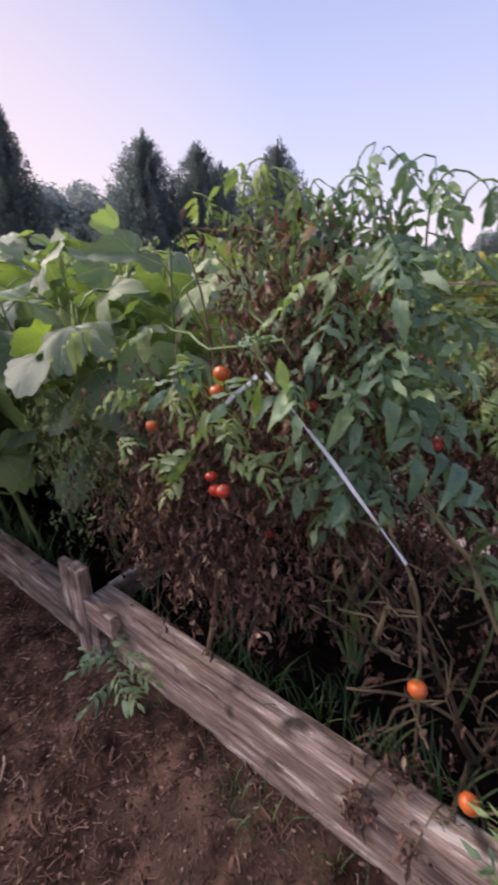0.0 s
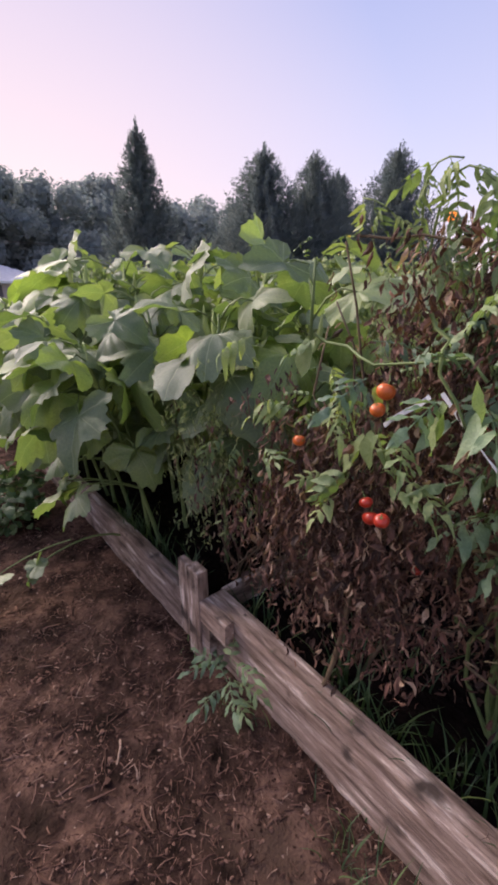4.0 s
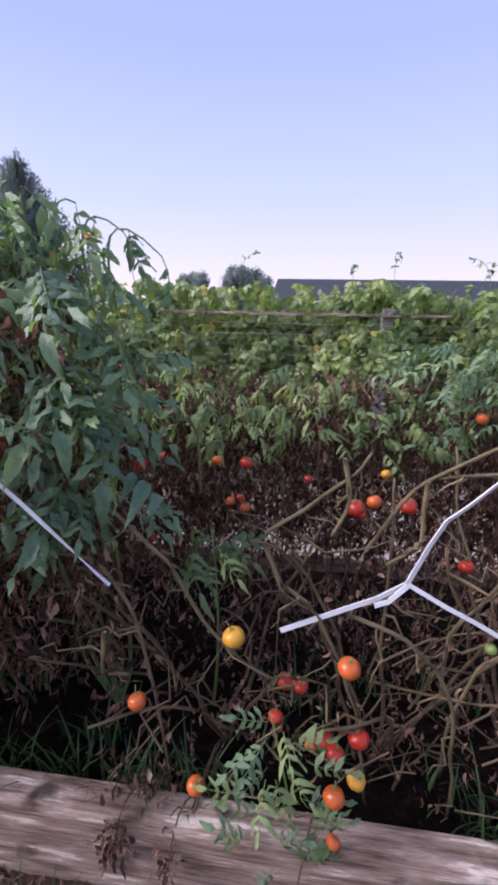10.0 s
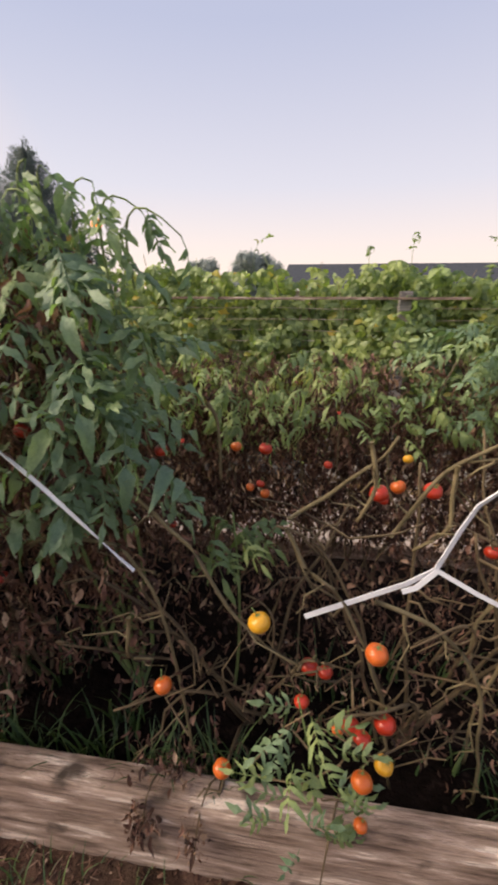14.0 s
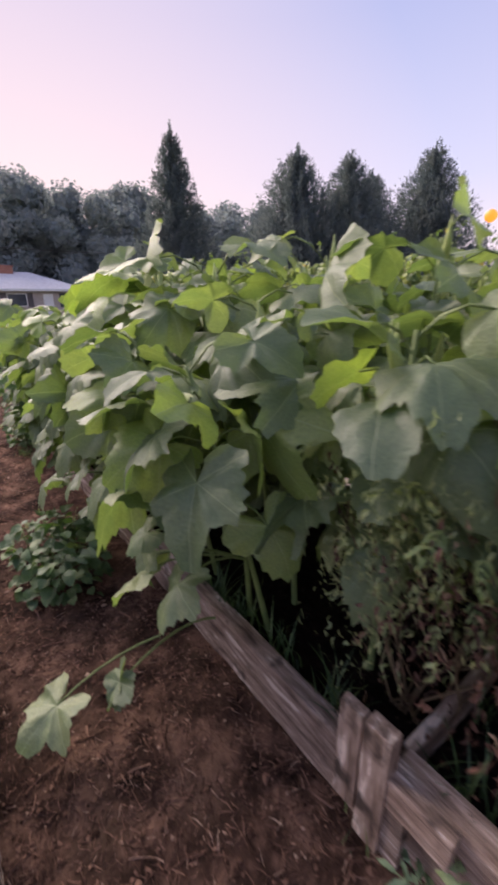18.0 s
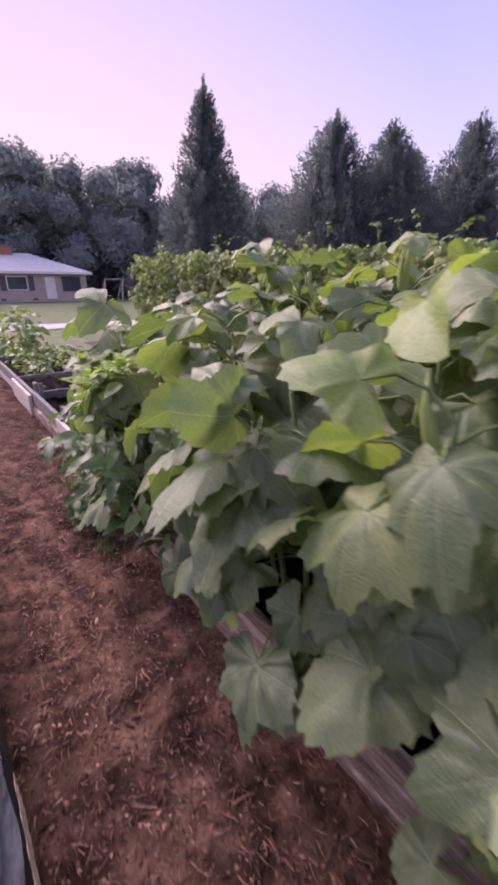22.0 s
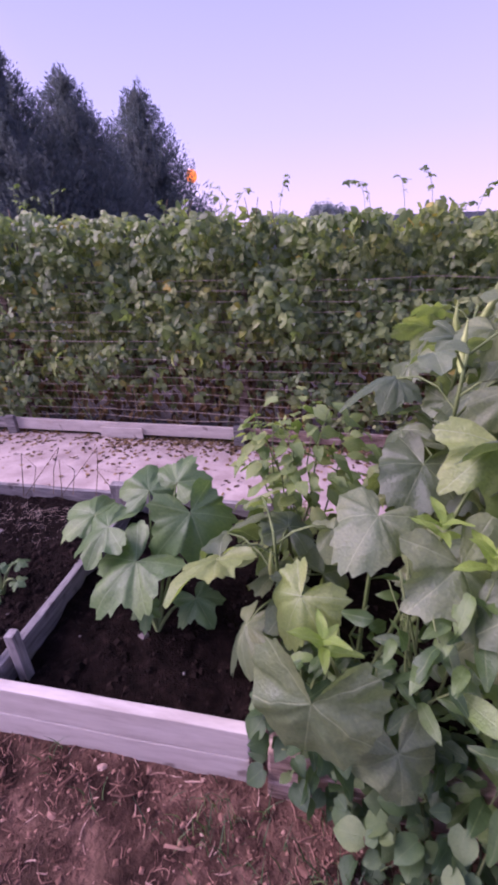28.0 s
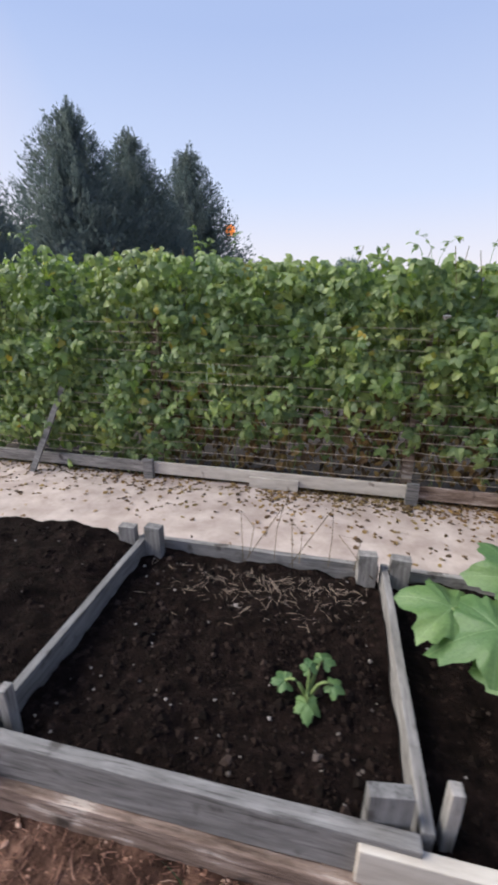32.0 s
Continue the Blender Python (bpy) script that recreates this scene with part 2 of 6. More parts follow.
M_PALE = rough_mat("pale_board", ((0.2, (0.36, 0.30, 0.25)), (0.5, (0.54, 0.475, 0.415)), (0.8, (0.66, 0.595, 0.53))), 6.0, 8.0, 0.8, 0.35, 30.0, 0.004, stretch=(0.8, 4, 4), second=(6.0, 0.68, 0.74, (0.24, 0.19, 0.16)))
M_SAND = rough_mat("pale_path", ((0.25, (0.30, 0.228, 0.200)), (0.55, (0.48, 0.39, 0.352)), (0.8, (0.62, 0.525, 0.48))), 5.0, 8.0, 0.9, 0.5, 80.0, 0.006, second=(2.3, 0.58, 0.8, (0.36, 0.29, 0.25)))
M_DRYLEAF = leaf_mat("fallen_leaves", ((0.0, (0.05, 0.03, 0.02)), (0.5, (0.14, 0.08, 0.04)), (1.0, (0.30, 0.20, 0.08))), through_light=0.1, rough=0.8)
M_EARTH = rough_mat("trodden_earth", ((0.3, (0.028, 0.021, 0.016)), (0.55, (0.06, 0.046, 0.035)), (0.8, (0.11, 0.088, 0.068))), 6.0, 8.0, bump=0.8, bump_scale=40, dist=0.02)
M_ROAD = rough_mat("pale_concrete", ((0.3, (0.40, 0.39, 0.38)), (0.7, (0.55, 0.54, 0.53))), 2.0)
M_OKRA = leaf_mat("okra_leaf", ((0.0, (0.105, 0.146, 0.082)), (0.4, (0.165, 0.215, 0.118)), (0.8, (0.22, 0.268, 0.145)), (1.0, (0.25, 0.325, 0.105))), "object", (0.40, 0.46, 0.27), 5.66, 0.37, 0.46, None, 0.7, (1.5, 1.7, 0.65), 0.42)
M_SQUASH = leaf_mat("squash_leaf", ((0.0, (0.095, 0.17, 0.07)), (1.0, (0.155, 0.245, 0.09))), "object", (0.28, 0.37, 0.19), 5.66, 0.33, 0.45)
M_BEAN = leaf_mat("bean_leaf", ((0.0, (0.10, 0.15, 0.07)), (0.5, (0.215, 0.27, 0.125)), (0.90, (0.33, 0.39, 0.18)), (0.98, (0.26, 0.31, 0.085)), (1.0, (0.46, 0.33, 0.07))), "island", None, 0, 0.35, 0.45)
M_BEAN_OB = leaf_mat("bean_leaf_near", ((0.0, (0.085, 0.13, 0.06)), (0.5, (0.165, 0.225, 0.09)), (0.93, (0.26, 0.33, 0.12)), (0.98, (0.26, 0.31, 0.08)), (1.0, (0.48, 0.33, 0.07))), "object", (0.22, 0.28, 0.12), 0, 0.35, 0.45)
M_YELLOWGREEN = leaf_mat("pale_tomato_leaf", ((0.0, (0.16, 0.19, 0.11)), (0.6, (0.29, 0.33, 0.18)), (1.0, (0.42, 0.42, 0.23))), "island", None, 0, 0.3, 0.55)
M_DEAD = leaf_mat("withered_leaf", ((0.0, (0.030, 0.015, 0.012)), (0.5, (0.105, 0.048, 0.038)), (0.85, (0.22, 0.110, 0.088)), (1.0, (0.44, 0.30, 0.235))), "island", None, 0, 0.12, 0.85)
M_GRASSBLADE = leaf_mat("grass_blade", ((0.0, (0.03, 0.06, 0.03)), (0.7, (0.06, 0.11, 0.045)), (1.0, (0.13, 0.18, 0.07))), "island", None, 0, 0.25, 0.5)
M_STEM = rough_mat("green_stem", ((0.3, (0.10, 0.15, 0.05)), (0.7, (0.20, 0.25, 0.09))), 12.0, rough=0.6, bump=0.2)
M_POD = rough_mat("okra_pod_skin", ((0.3, (0.27, 0.34, 0.10)), (0.7, (0.38, 0.44, 0.16))), 12.0, rough=0.55, bump=0.2)
M_CANE = rough_mat("bare_tomato_cane", ((0.3, (0.095, 0.072, 0.038)), (0.7, (0.22, 0.175, 0.10))), 12.0, rough=0.8, bump=0.5, vary="object")
M_DRYSTEM = rough_mat("dry_stem", ((0.3, (0.065, 0.045, 0.027)), (0.7, (0.19, 0.138, 0.082))), 12.0, rough=0.8, bump=0.4, vary="object")
# Cedar colour lifted to blue-grey: distance haze is painted into it.
M_HAZED_NEEDLE = leaf_mat("hazed_cedar_foliage", ((0.0, (0.125, 0.148, 0.178)), (0.6, (0.145, 0.170, 0.20)), (1.0, (0.165, 0.192, 0.218))), "island", None, 0, 0.45, 0.9, None, 0.1, (1.1, 1.15, 1.05))
# Woods stand farther off, so more pale blue haze is mixed into this colour.
M_HAZED_WOODS = leaf_mat("hazed_far_tree_leaves", ((0.0, (0.25, 0.285, 0.335)), (0.6, (0.275, 0.31, 0.36)), (1.0, (0.30, 0.33, 0.36))), "island", None, 0, 0.45, 0.9, None, 0.1, (1.1, 1.15, 1.05))
M_BARK = rough_mat("bark", ((0.3, (0.05, 0.035, 0.028)), (0.7, (0.13, 0.10, 0.08))), 6.0, stretch=(4, 4, 0.6), bump=0.9)
M_WIRE = rough_mat("rusty_wire", ((0.3, (0.30, 0.22, 0.15)), (0.7, (0.60, 0.50, 0.40))), 20.0, rough=0.55, metal=0.0, bump=0.1)
M_TIE = rough_mat("white_plastic_tape", ((0.3, (0.70, 0.68, 0.72)), (0.7, (0.85, 0.83, 0.86))), 14.0, rough=0.45, bump=0.15)
M_ROOFDARK = rough_mat("dark_shingles", ((0.3, (0.03, 0.035, 0.045)), (0.7, (0.06, 0.065, 0.08))), 4.0, bump_scale=20)
M_ROOFPALE = rough_mat("pale_roof", ((0.3, (0.55, 0.52, 0.53)), (0.7, (0.68, 0.65, 0.66))), 3.0)
M_WALL = rough_mat("house_wall", ((0.3, (0.30, 0.25, 0.22)), (0.7, (0.42, 0.36, 0.32))), 2.0)
M_GLASSDARK = rough_mat("dark_pane", ((0.3, (0.05, 0.055, 0.07)), (0.7, (0.09, 0.10, 0.12))), 1.0, rough=0.15, bump=0.0)
M_WHITE = rough_mat("white_trim", ((0.3, (0.70, 0.68, 0.68)), (0.7, (0.80, 0.78, 0.78))), 4.0, rough=0.6)
M_BRICK = rough_mat("brick_chimney", ((0.3, (0.28, 0.12, 0.09)), (0.7, (0.40, 0.20, 0.15))), 5.0)
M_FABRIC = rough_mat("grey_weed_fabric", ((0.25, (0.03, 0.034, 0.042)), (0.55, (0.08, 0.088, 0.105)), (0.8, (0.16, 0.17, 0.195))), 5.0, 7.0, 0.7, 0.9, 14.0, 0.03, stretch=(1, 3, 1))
M_PVC = rough_mat("white_pvc", ((0.3, (0.24, 0.265, 0.31)), (0.7, (0.33, 0.355, 0.40))), 6.0, rough=0.4, bump=0.05)


def tomato_mat(name, a, b):
    m, nt, p = material(name)
    col = ramp_of(nt, noise_of(nt, 14.0, 3.0), ((0.35, a), (0.65, b)))
    nt.links.new(col, p.inputs["Base Color"])
    p.inputs["Roughness"].default_value = 0.28
    p.inputs["Subsurface Weight"].default_value = 0.0
    return m


M_RED = tomato_mat("ripe_red_skin", (0.36, 0.02, 0.012), (0.48, 0.045, 0.018))
M_ORANGE = tomato_mat("orange_skin", (0.52, 0.085, 0.02), (0.60, 0.15, 0.03))
M_YELLOW = tomato_mat("yellow_skin", (0.64, 0.29, 0.02), (0.70, 0.37, 0.045))
M_GREENT = tomato_mat("unripe_green_skin", (0.20, 0.28, 0.07), (0.30, 0.36, 0.12))

# ---- mesh helpers ----


def mesh_of(name, verts, faces, mat, uvs=None, smooth=False):
    me = bpy.data.meshes.new(name)
    me.from_pydata([tuple(v) for v in verts], [], [tuple(f) for f in faces])
    me.materials.append(mat)
    if uvs is not None:
        layer = me.uv_layers.new(name="UVMap")
        idx = np.empty(len(me.loops), dtype=np.int32)
        me.loops.foreach_get("vertex_index", idx)
        layer.data.foreach_set("uv", np.asarray(uvs, dtype=np.float32)[idx].ravel())
    if smooth:
        me.shade_smooth()
    me.update()
    return me


def put(name, me, parent=None, m=None, label=""):
    ob = new(name, me)
    if parent is not None:
        ob.parent = parent
    if m is not None:
        ob.matrix_basis = m
    if label:
        tagged(ob, label)
    return ob


def part(name, bm, mat, parent=None, label="", smooth=False):
    me = bpy.data.meshes.new(name)
    bm.to_mesh(me)
    bm.free()
    me.materials.append(mat)
    if smooth:
        me.shade_smooth()
    return put(name, me, parent, None, label)


def root(name, place, label, category, group="", kind="", rz=0.0):
    ob = new(name)
    ob.matrix_basis = pose(*place, 0, 0, rz)
    return tagged(ob, label, category, group, kind)


def box_bm(x0, x1, y0, y1, z0, z1, bevel=0.0, wear=0.0, cuts=0, seed=0):
    """A sawn board or block: bevelled, and a little warped if wear is given."""
    bm = bmesh.new()
    bmesh.ops.create_cube(bm, size=1.0)
    for v in bm.verts:
        v.co = Vector((x0 + (v.co.x + 0.5) * (x1 - x0), y0 + (v.co.y + 0.5) * (y1 - y0), z0 + (v.co.z + 0.5) * (z1 - z0)))
    if cuts:
        axis = max(range(3), key=lambda i: (x1 - x0, y1 - y0, z1 - z0)[i])
        es = [e for e in bm.edges if abs((e.verts[0].co - e.verts[1].co)[axis]) > 1e-6]
        bmesh.ops.subdivide_edges(bm, edges=es, cuts=cuts)
    if bevel:
        bmesh.ops.bevel(bm, geom=[e for e in bm.edges if e.calc_face_angle(0) > 0.5], offset=bevel, segments=2, affect="EDGES", profile=0.6)
    if wear:
        for v in bm.verts:
            n = noise.noise_vector(v.co * 3.1 + Vector((seed, seed * 0.7, 1.3)))
            n2 = noise.noise_vector(v.co * 23.0 + Vector((seed, 0, 0)))
            v.co += n * wear + n2 * wear * 0.35
    return bm


def tube_mesh(name, pts, radii, mat, sides=6):
    """A bent tapering stem through a few points."""
    verts, faces = [], []
    pts = [Vector(p) for p in pts]
    for i, p in enumerate(pts):
        d = (pts[min(i + 1, len(pts) - 1)] - pts[max(i - 1, 0)]).normalized()
        a = d.orthogonal().normalized()
        b = d.cross(a)
        r = radii[i] if not isinstance(radii, float) else radii
        for k in range(sides):
            t = 2 * math.pi * k / sides
            verts.append(p + (a * math.cos(t) + b * math.sin(t)) * r)
    for i in range(len(pts) - 1):
        for k in range(sides):
            k2 = (k + 1) % sides
            faces.append((i * sides + k, i * sides + k2, (i + 1) * sides + k2, (i + 1) * sides + k))
    faces.append(tuple(range(sides)))
    faces.append(tuple(range((len(pts) - 1) * sides, len(pts) * sides)))
    return mesh_of(name, verts, faces, mat, smooth=True)


def bezier(a, b, c, n=6):
    a, b, c = Vector(a), Vector(b), Vector(c)
    return [a * (1 - t) ** 2 + b * 2 * t * (1 - t) + c * t * t for t in [i / n for i in range(n + 1)]]


def palmate(rnd, lobes=5, depth=0.45, rings=4, seg=40, cup=0.12, droop=0.35, tooth=0.05, point=1.2):
    """A lobed leaf of unit reach, stalk joint at the origin, tip towards +y: verts, faces, flat coordinates."""
    verts, uvs, faces = [(0, 0, 0)], [(0.5, 0.5)], []
    span = math.radians(318)
    lobe_at = [(-0.5 + (i + 0.5) / lobes) * span for i in range(lobes)]
    size = [(1.0 - 0.32 * abs(a) / (span / 2)) * rnd.uniform(0.92, 1.08) for a in lobe_at]
    width = span / lobes * 0.5
    ph = [rnd.uniform(0, 6.28) for _ in range(4)]
    bend, skew = rnd.uniform(-0.35, 0.25), rnd.uniform(-0.3, 0.3)
    for j in range(1, rings + 1):
        f = j / rings
        for k in range(seg):
            a = -span / 2 + span * k / (seg - 1)
            r = 0.0
            for la, s in zip(lobe_at, size):
                u = abs(a - la) / width
                r = max(r, s * ((1 - depth) + depth * max(0.0, 1 - (u * 0.9) ** point)))
            r *= 1 + tooth * math.sin(a * 23 + ph[0]) + tooth * 0.6 * math.sin(a * 41 + ph[1])
            edge = min(1.0, max(0.0, span / 2 - abs(a)) / 0.25)
            r *= 0.45 + 0.55 * edge ** 0.5
            rr = r * f
            x, y = rr * math.sin(a), rr * math.cos(a)
            fold = min(abs(a - la) for la in lobe_at) / width
            z = cup * rr * fold - droop * rr * abs(rr) * (0.4 + 0.6 * (math.cos(a) > 0)) + bend * x * x + skew * x * y + 0.07 * f * math.sin(a * 3.3 + ph[2]) + 0.045 * f * f * math.sin(a * 8 + ph[3])
            z += 0.022 * math.sin(15 * x + ph[0]) * math.sin(14 * y + ph[1]) * min(1.0, 2 * f) + 0.012 * math.sin(31 * x + ph[2]) * math.sin(29 * y + ph[3])
            verts.append((x, y, z))
            uvs.append((0.5 + x * 0.5, 0.5 + y * 0.5))
    for k in range(seg - 1):
        faces.append((0, 1 + k + 1, 1 + k))
        for j in range(rings - 1):
            o = 1 + j * seg
            faces.append((o + k, o + k + 1, o + seg + k + 1, o + seg + k))
    return verts, faces, uvs


def blade(rnd, width=0.36, n=5, curl=0.3, fold=0.15, heart=0.0, ripple=0.03, ragged=0.0):
    """A simple pointed leaf of unit length along +y."""
    verts, uvs, faces = [], [], []
    for i in range(n + 1):
        t = i / n
        w = width * (math.sin(math.pi * min(1, t * 0.92 + 0.06)) ** 0.75) * (1.25 - 0.5 * t)
        back = -heart * (1 - t) ** 3
        for s in (-1, 0, 1):
            x = s * w * (1 + ragged * (rnd.random() - 0.5))
            y = t + (back if s else 0)
            z = fold * abs(x) - curl * t * t + ripple * math.sin(9 * t + 2 * s + rnd.uniform(0, 0.5))
            verts.append((x, y, z))
            uvs.append((0.5 + x * 0.9, t))
    for i in range(n):
        for s in (0, 1):
            a = i * 3 + s
            faces.append((a, a + 1, a + 4, a + 3))
    return verts, faces, uvs


def scatter_mesh(name, shapes, poses, mat, with_uv=False):
    """One joined mesh of many small shapes. shapes: (verts, faces) lists; poses: (shape index, Matrix)."""
    vs, fs, base = [], [], 0
    arrs = [np.array(s[0], dtype=np.float64) for s in shapes]
    for i, m in poses:
        a = arrs[i]
        mm = np.array(m)
        vs.append(a @ mm[:3, :3].T + mm[:3, 3])
        fs.extend([tuple(q + base for q in f) for f in shapes[i][1]])
        base += len(a)
    return mesh_of(name, np.concatenate(vs).tolist(), fs, mat)


def placed(p, direction, up, size, spin=0.0):
    """A pose whose +y points along direction and whose +z leans to up."""
    y = Vector(direction).normalized()
    z = Vector(up)
    z = (z - y * z.dot(y))
    z = z.normalized() if z.length > 1e-4 else y.orthogonal().normalized()
    x = y.cross(z)
    m = Matrix((x, y, z)).transposed().to_4x4()
    return Matrix.Translation(p) @ m @ Matrix.Rotation(spin, 4, "Y") @ Matrix.Scale(size, 4)


# ---- ground ----
def mulch_height(x, y):
    """Top of the mulch: 5 cm over the lawn, banked up against the tomato bed, clumpy."""
    bank = 0.035 * max(0.0, min(1.0, (y - 0.30) / 0.35)) * max(0.0, min(1.0, (x + 1.5) / 0.5))
    return 0.045 + bank + 0.022 * (noise.noise((x * 2, y * 2, 2.7)) + 0.5 * noise.noise((x * 6, y * 6, 5.1)) + 0.65 * noise.noise((x * 17, y * 17, 9.3)))


def ground_sheet(name, x0, x1, y0, y1, step, mat, amp, z, freq=2.0, drop=0.05, height=None):
    nx, ny = max(1, round((x1 - x0) / step)), max(1, round((y1 - y0) / step))
    vs = []
    for j in range(ny + 1):
        for i in range(nx + 1):
            x, y = x0 + (x1 - x0) * i / nx, y0 + (y1 - y0) * j / ny
            h = amp * (noise.noise((x * freq, y * freq, 2.7)) + 0.5 * noise.noise((x * freq * 3, y * freq * 3, 5.1)))
            if height:
                h = height(x, y)
            if i in (0, nx) or j in (0, ny):
                h -= drop
            vs.append((x, y, z + h))
    fs = [(j * (nx + 1) + i, j * (nx + 1) + i + 1, (j + 1) * (nx + 1) + i + 1, (j + 1) * (nx + 1) + i) for j in range(ny) for i in range(nx)]
    return put(name, mesh_of(name, vs, fs, mat, smooth=True))


rings_r = [0, 15, 30, 60, 120, 250, 600, 1500]
gv, gf = [(0, 0, -0.03)], []
for r in rings_r[1:]:
    for k in range(24):
        gv.append((r * math.cos(k * math.pi / 12), r * math.sin(k * math.pi / 12), -0.03))
for k in range(24):
    gf.append((0, 1 + k, 1 + (k + 1) % 24))
    for j in range(len(rings_r) - 2):
        o = 1 + 24 * j
        gf.append((o + k, o + 24 + k, o + 24 + (k + 1) % 24, o + (k + 1) % 24))
tagged(put("ground", mesh_of("ground", gv, gf, M_GRASS)), "mown green lawn reaching to the horizon", "ground", kind="structure")
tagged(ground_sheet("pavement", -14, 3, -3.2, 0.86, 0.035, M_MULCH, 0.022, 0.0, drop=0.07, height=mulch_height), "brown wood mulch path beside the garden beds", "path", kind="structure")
tagged(ground_sheet("pavement_pale", -11.6, 4, 2.0, 3.5, 0.06, M_SAND, 0.012, 0.05), "pale sandy path strewn with fallen leaves", "path", kind="structure")
tagged(ground_sheet("pavement_back", -16, 6, 3.42, 7.0, 0.2, M_EARTH, 0.02, 0.02), "brown earth under the bean trellis", "soil", kind="structure")
tagged(put("road", mesh_of("road", [(-22.6, -40, 0.0), (-20.4, -40, 0.0), (-20.4, 3, 0.0), (-18.4, 30, 0.0), (-20.6, 30, 0.0), (-22.6, 3, 0.0)], [(0, 1, 2, 5), (5, 2, 3, 4)], M_ROAD)), "pale concrete drive across the lawn", "road", kind="structure")

# ---- raised beds ----
BACK = 2.04


def board(parent, x0, x1, y0, y1, z0, z1, mat, seed, label="", bevel=0.004):
    return part("board", box_bm(x0, x1, y0, y1, z0, z1, bevel, 0.004, 10, seed), mat, parent, label)


def soil_sheet(bed, x0, x1, y0, y1, soil_z, seed, crumbs=700, heap=0.0):
    def soil_height(x, y):
        return soil_z + 0.03 * noise.noise((x * 3, y * 3, seed)) + 0.032 * noise.noise((x * 8, y * 8, 1)) + 0.018 * noise.noise((x * 20, y * 20, 4)) + heap * (0.3 + 0.7 * (y - y0) / (y1 - y0)) * math.sin(math.pi * (x - x0) / (x1 - x0)) ** 0.5

    n = 44
    vs = []
    for j in range(n + 1):
        for i in range(n + 1):
            x, y = x0 + (x1 - x0) * i / n, y0 + (y1 - y0) * j / n
            vs.append((x, y, soil_height(x, y)))
    fs = [(j * (n + 1) + i, j * (n + 1) + i + 1, (j + 1) * (n + 1) + i + 1, (j + 1) * (n + 1) + i) for j in range(n) for i in range(n)]
    put("soil", mesh_of("soil", vs, fs, M_SOIL, smooth=True), bed, None, "dark crumbly garden soil")
    r = random.Random(seed)
    bits = []
    lump = ([(-1, -1, 0), (1, -0.8, 0), (0.9, 1, 0), (-0.8, 0.9, 0), (-0.5, -0.5, 0.8), (0.6, -0.4, 0.7), (0.4, 0.6, 0.9), (-0.5, 0.5, 0.7)],
            [(0, 1, 5, 4), (1, 2, 6, 5), (2, 3, 7, 6), (3, 0, 4, 7), (4, 5, 6, 7)])
    for _ in range(crumbs):
        x, y = r.uniform(x0 + 0.03, x1 - 0.03), r.uniform(y0 + 0.03, y1 - 0.03)
        sz = r.uniform(0.0025, 0.0085) * (2.6 if r.random() < 0.12 else 1)
        z = soil_height(x, y)
        bits.append((0, pose(x, y, z - 0.2 * sz, r.uniform(-30, 30), r.uniform(-30, 30), r.uniform(0, 360)) @ Matrix.Scale(sz, 4)))
    tagged(put("soil_crumble", scatter_mesh("soil_crumble", [lump], bits, M_CLOD), bed), kind="stuff")


def raised_bed(x0, x1, front, top, thick, mats, label, soil_z, seed, crumbs=900, faced=True, heap=0.0, proud=False):
    bed = root("raised_bed", ((x0 + x1) / 2, front, 0), label, "raised bed", "garden beds in a row")
    w = (x1 - x0) / 2
    d = BACK - front
    h = top / 2
    pieces = max(1, round((x1 - x0) / 3.0))
    beam = thick > 0.06
    h = top if beam else h
    for k in range((1 if beam else 2) if faced else 0):
        for q in range(pieces):
            a, b2 = -w + 2 * w * q / pieces, -w + 2 * w * (q + 1) / pieces - 0.004
            board(bed, a, b2, -0.004 * k - (0.03 if k == 0 and proud else 0.0), thick, h * k + 0.002, h * (k + 1) - 0.003, mats[k], seed + k + 5 * q, bevel=min(0.014, thick * 0.16))
    board(bed, -w, w, d - 0.02, d + 0.02, 0.0, 0.14, mats[2], seed + 3)
    board(bed, -w, w, d - 0.018, d + 0.018, 0.144, top - 0.05, mats[2], seed + 4)
    part("board", box_bm(0, d - thick - 0.03, -0.018, 0.018, 0.02, top - 0.015, 0.004, 0.004, 10, seed + 7), mats[2], bed).matrix_basis = pose(-w, thick + 0.006, 0, 0, 0, 90)
    for sgn in (-1, 1):
        yy = d - 0.075
        part("corner_post", box_bm(0.0, top + 0.07 + 0.04 * noise.noise((seed, sgn, 2)), -0.03, 0.03, -0.05, 0.05, 0.004, 0.004, 4, seed + sgn), mats[2], bed).matrix_basis = pose(sgn * (w - 0.075), yy, 0, 0, -90, 4 * sgn)
    soil_sheet(bed, -w + 0.02, w - 0.004, thick - 0.004, d - 0.022, soil_z, seed, crumbs, heap)
    return bed


tomato_bed = raised_bed(-1.33, 2.6, 0.70, 0.36, 0.085, (M_WOOD, M_WOOD, M_WOOD), "weathered timber raised bed filled with dying tomato plants", 0.22, 11)
okra_bed = raised_bed(-6.44, -1.34, 0.68, 0.29, 0.07, (M_WOOD, M_WOOD, M_WOOD), "weathered timber raised bed filled with tall okra", 0.20, 23)
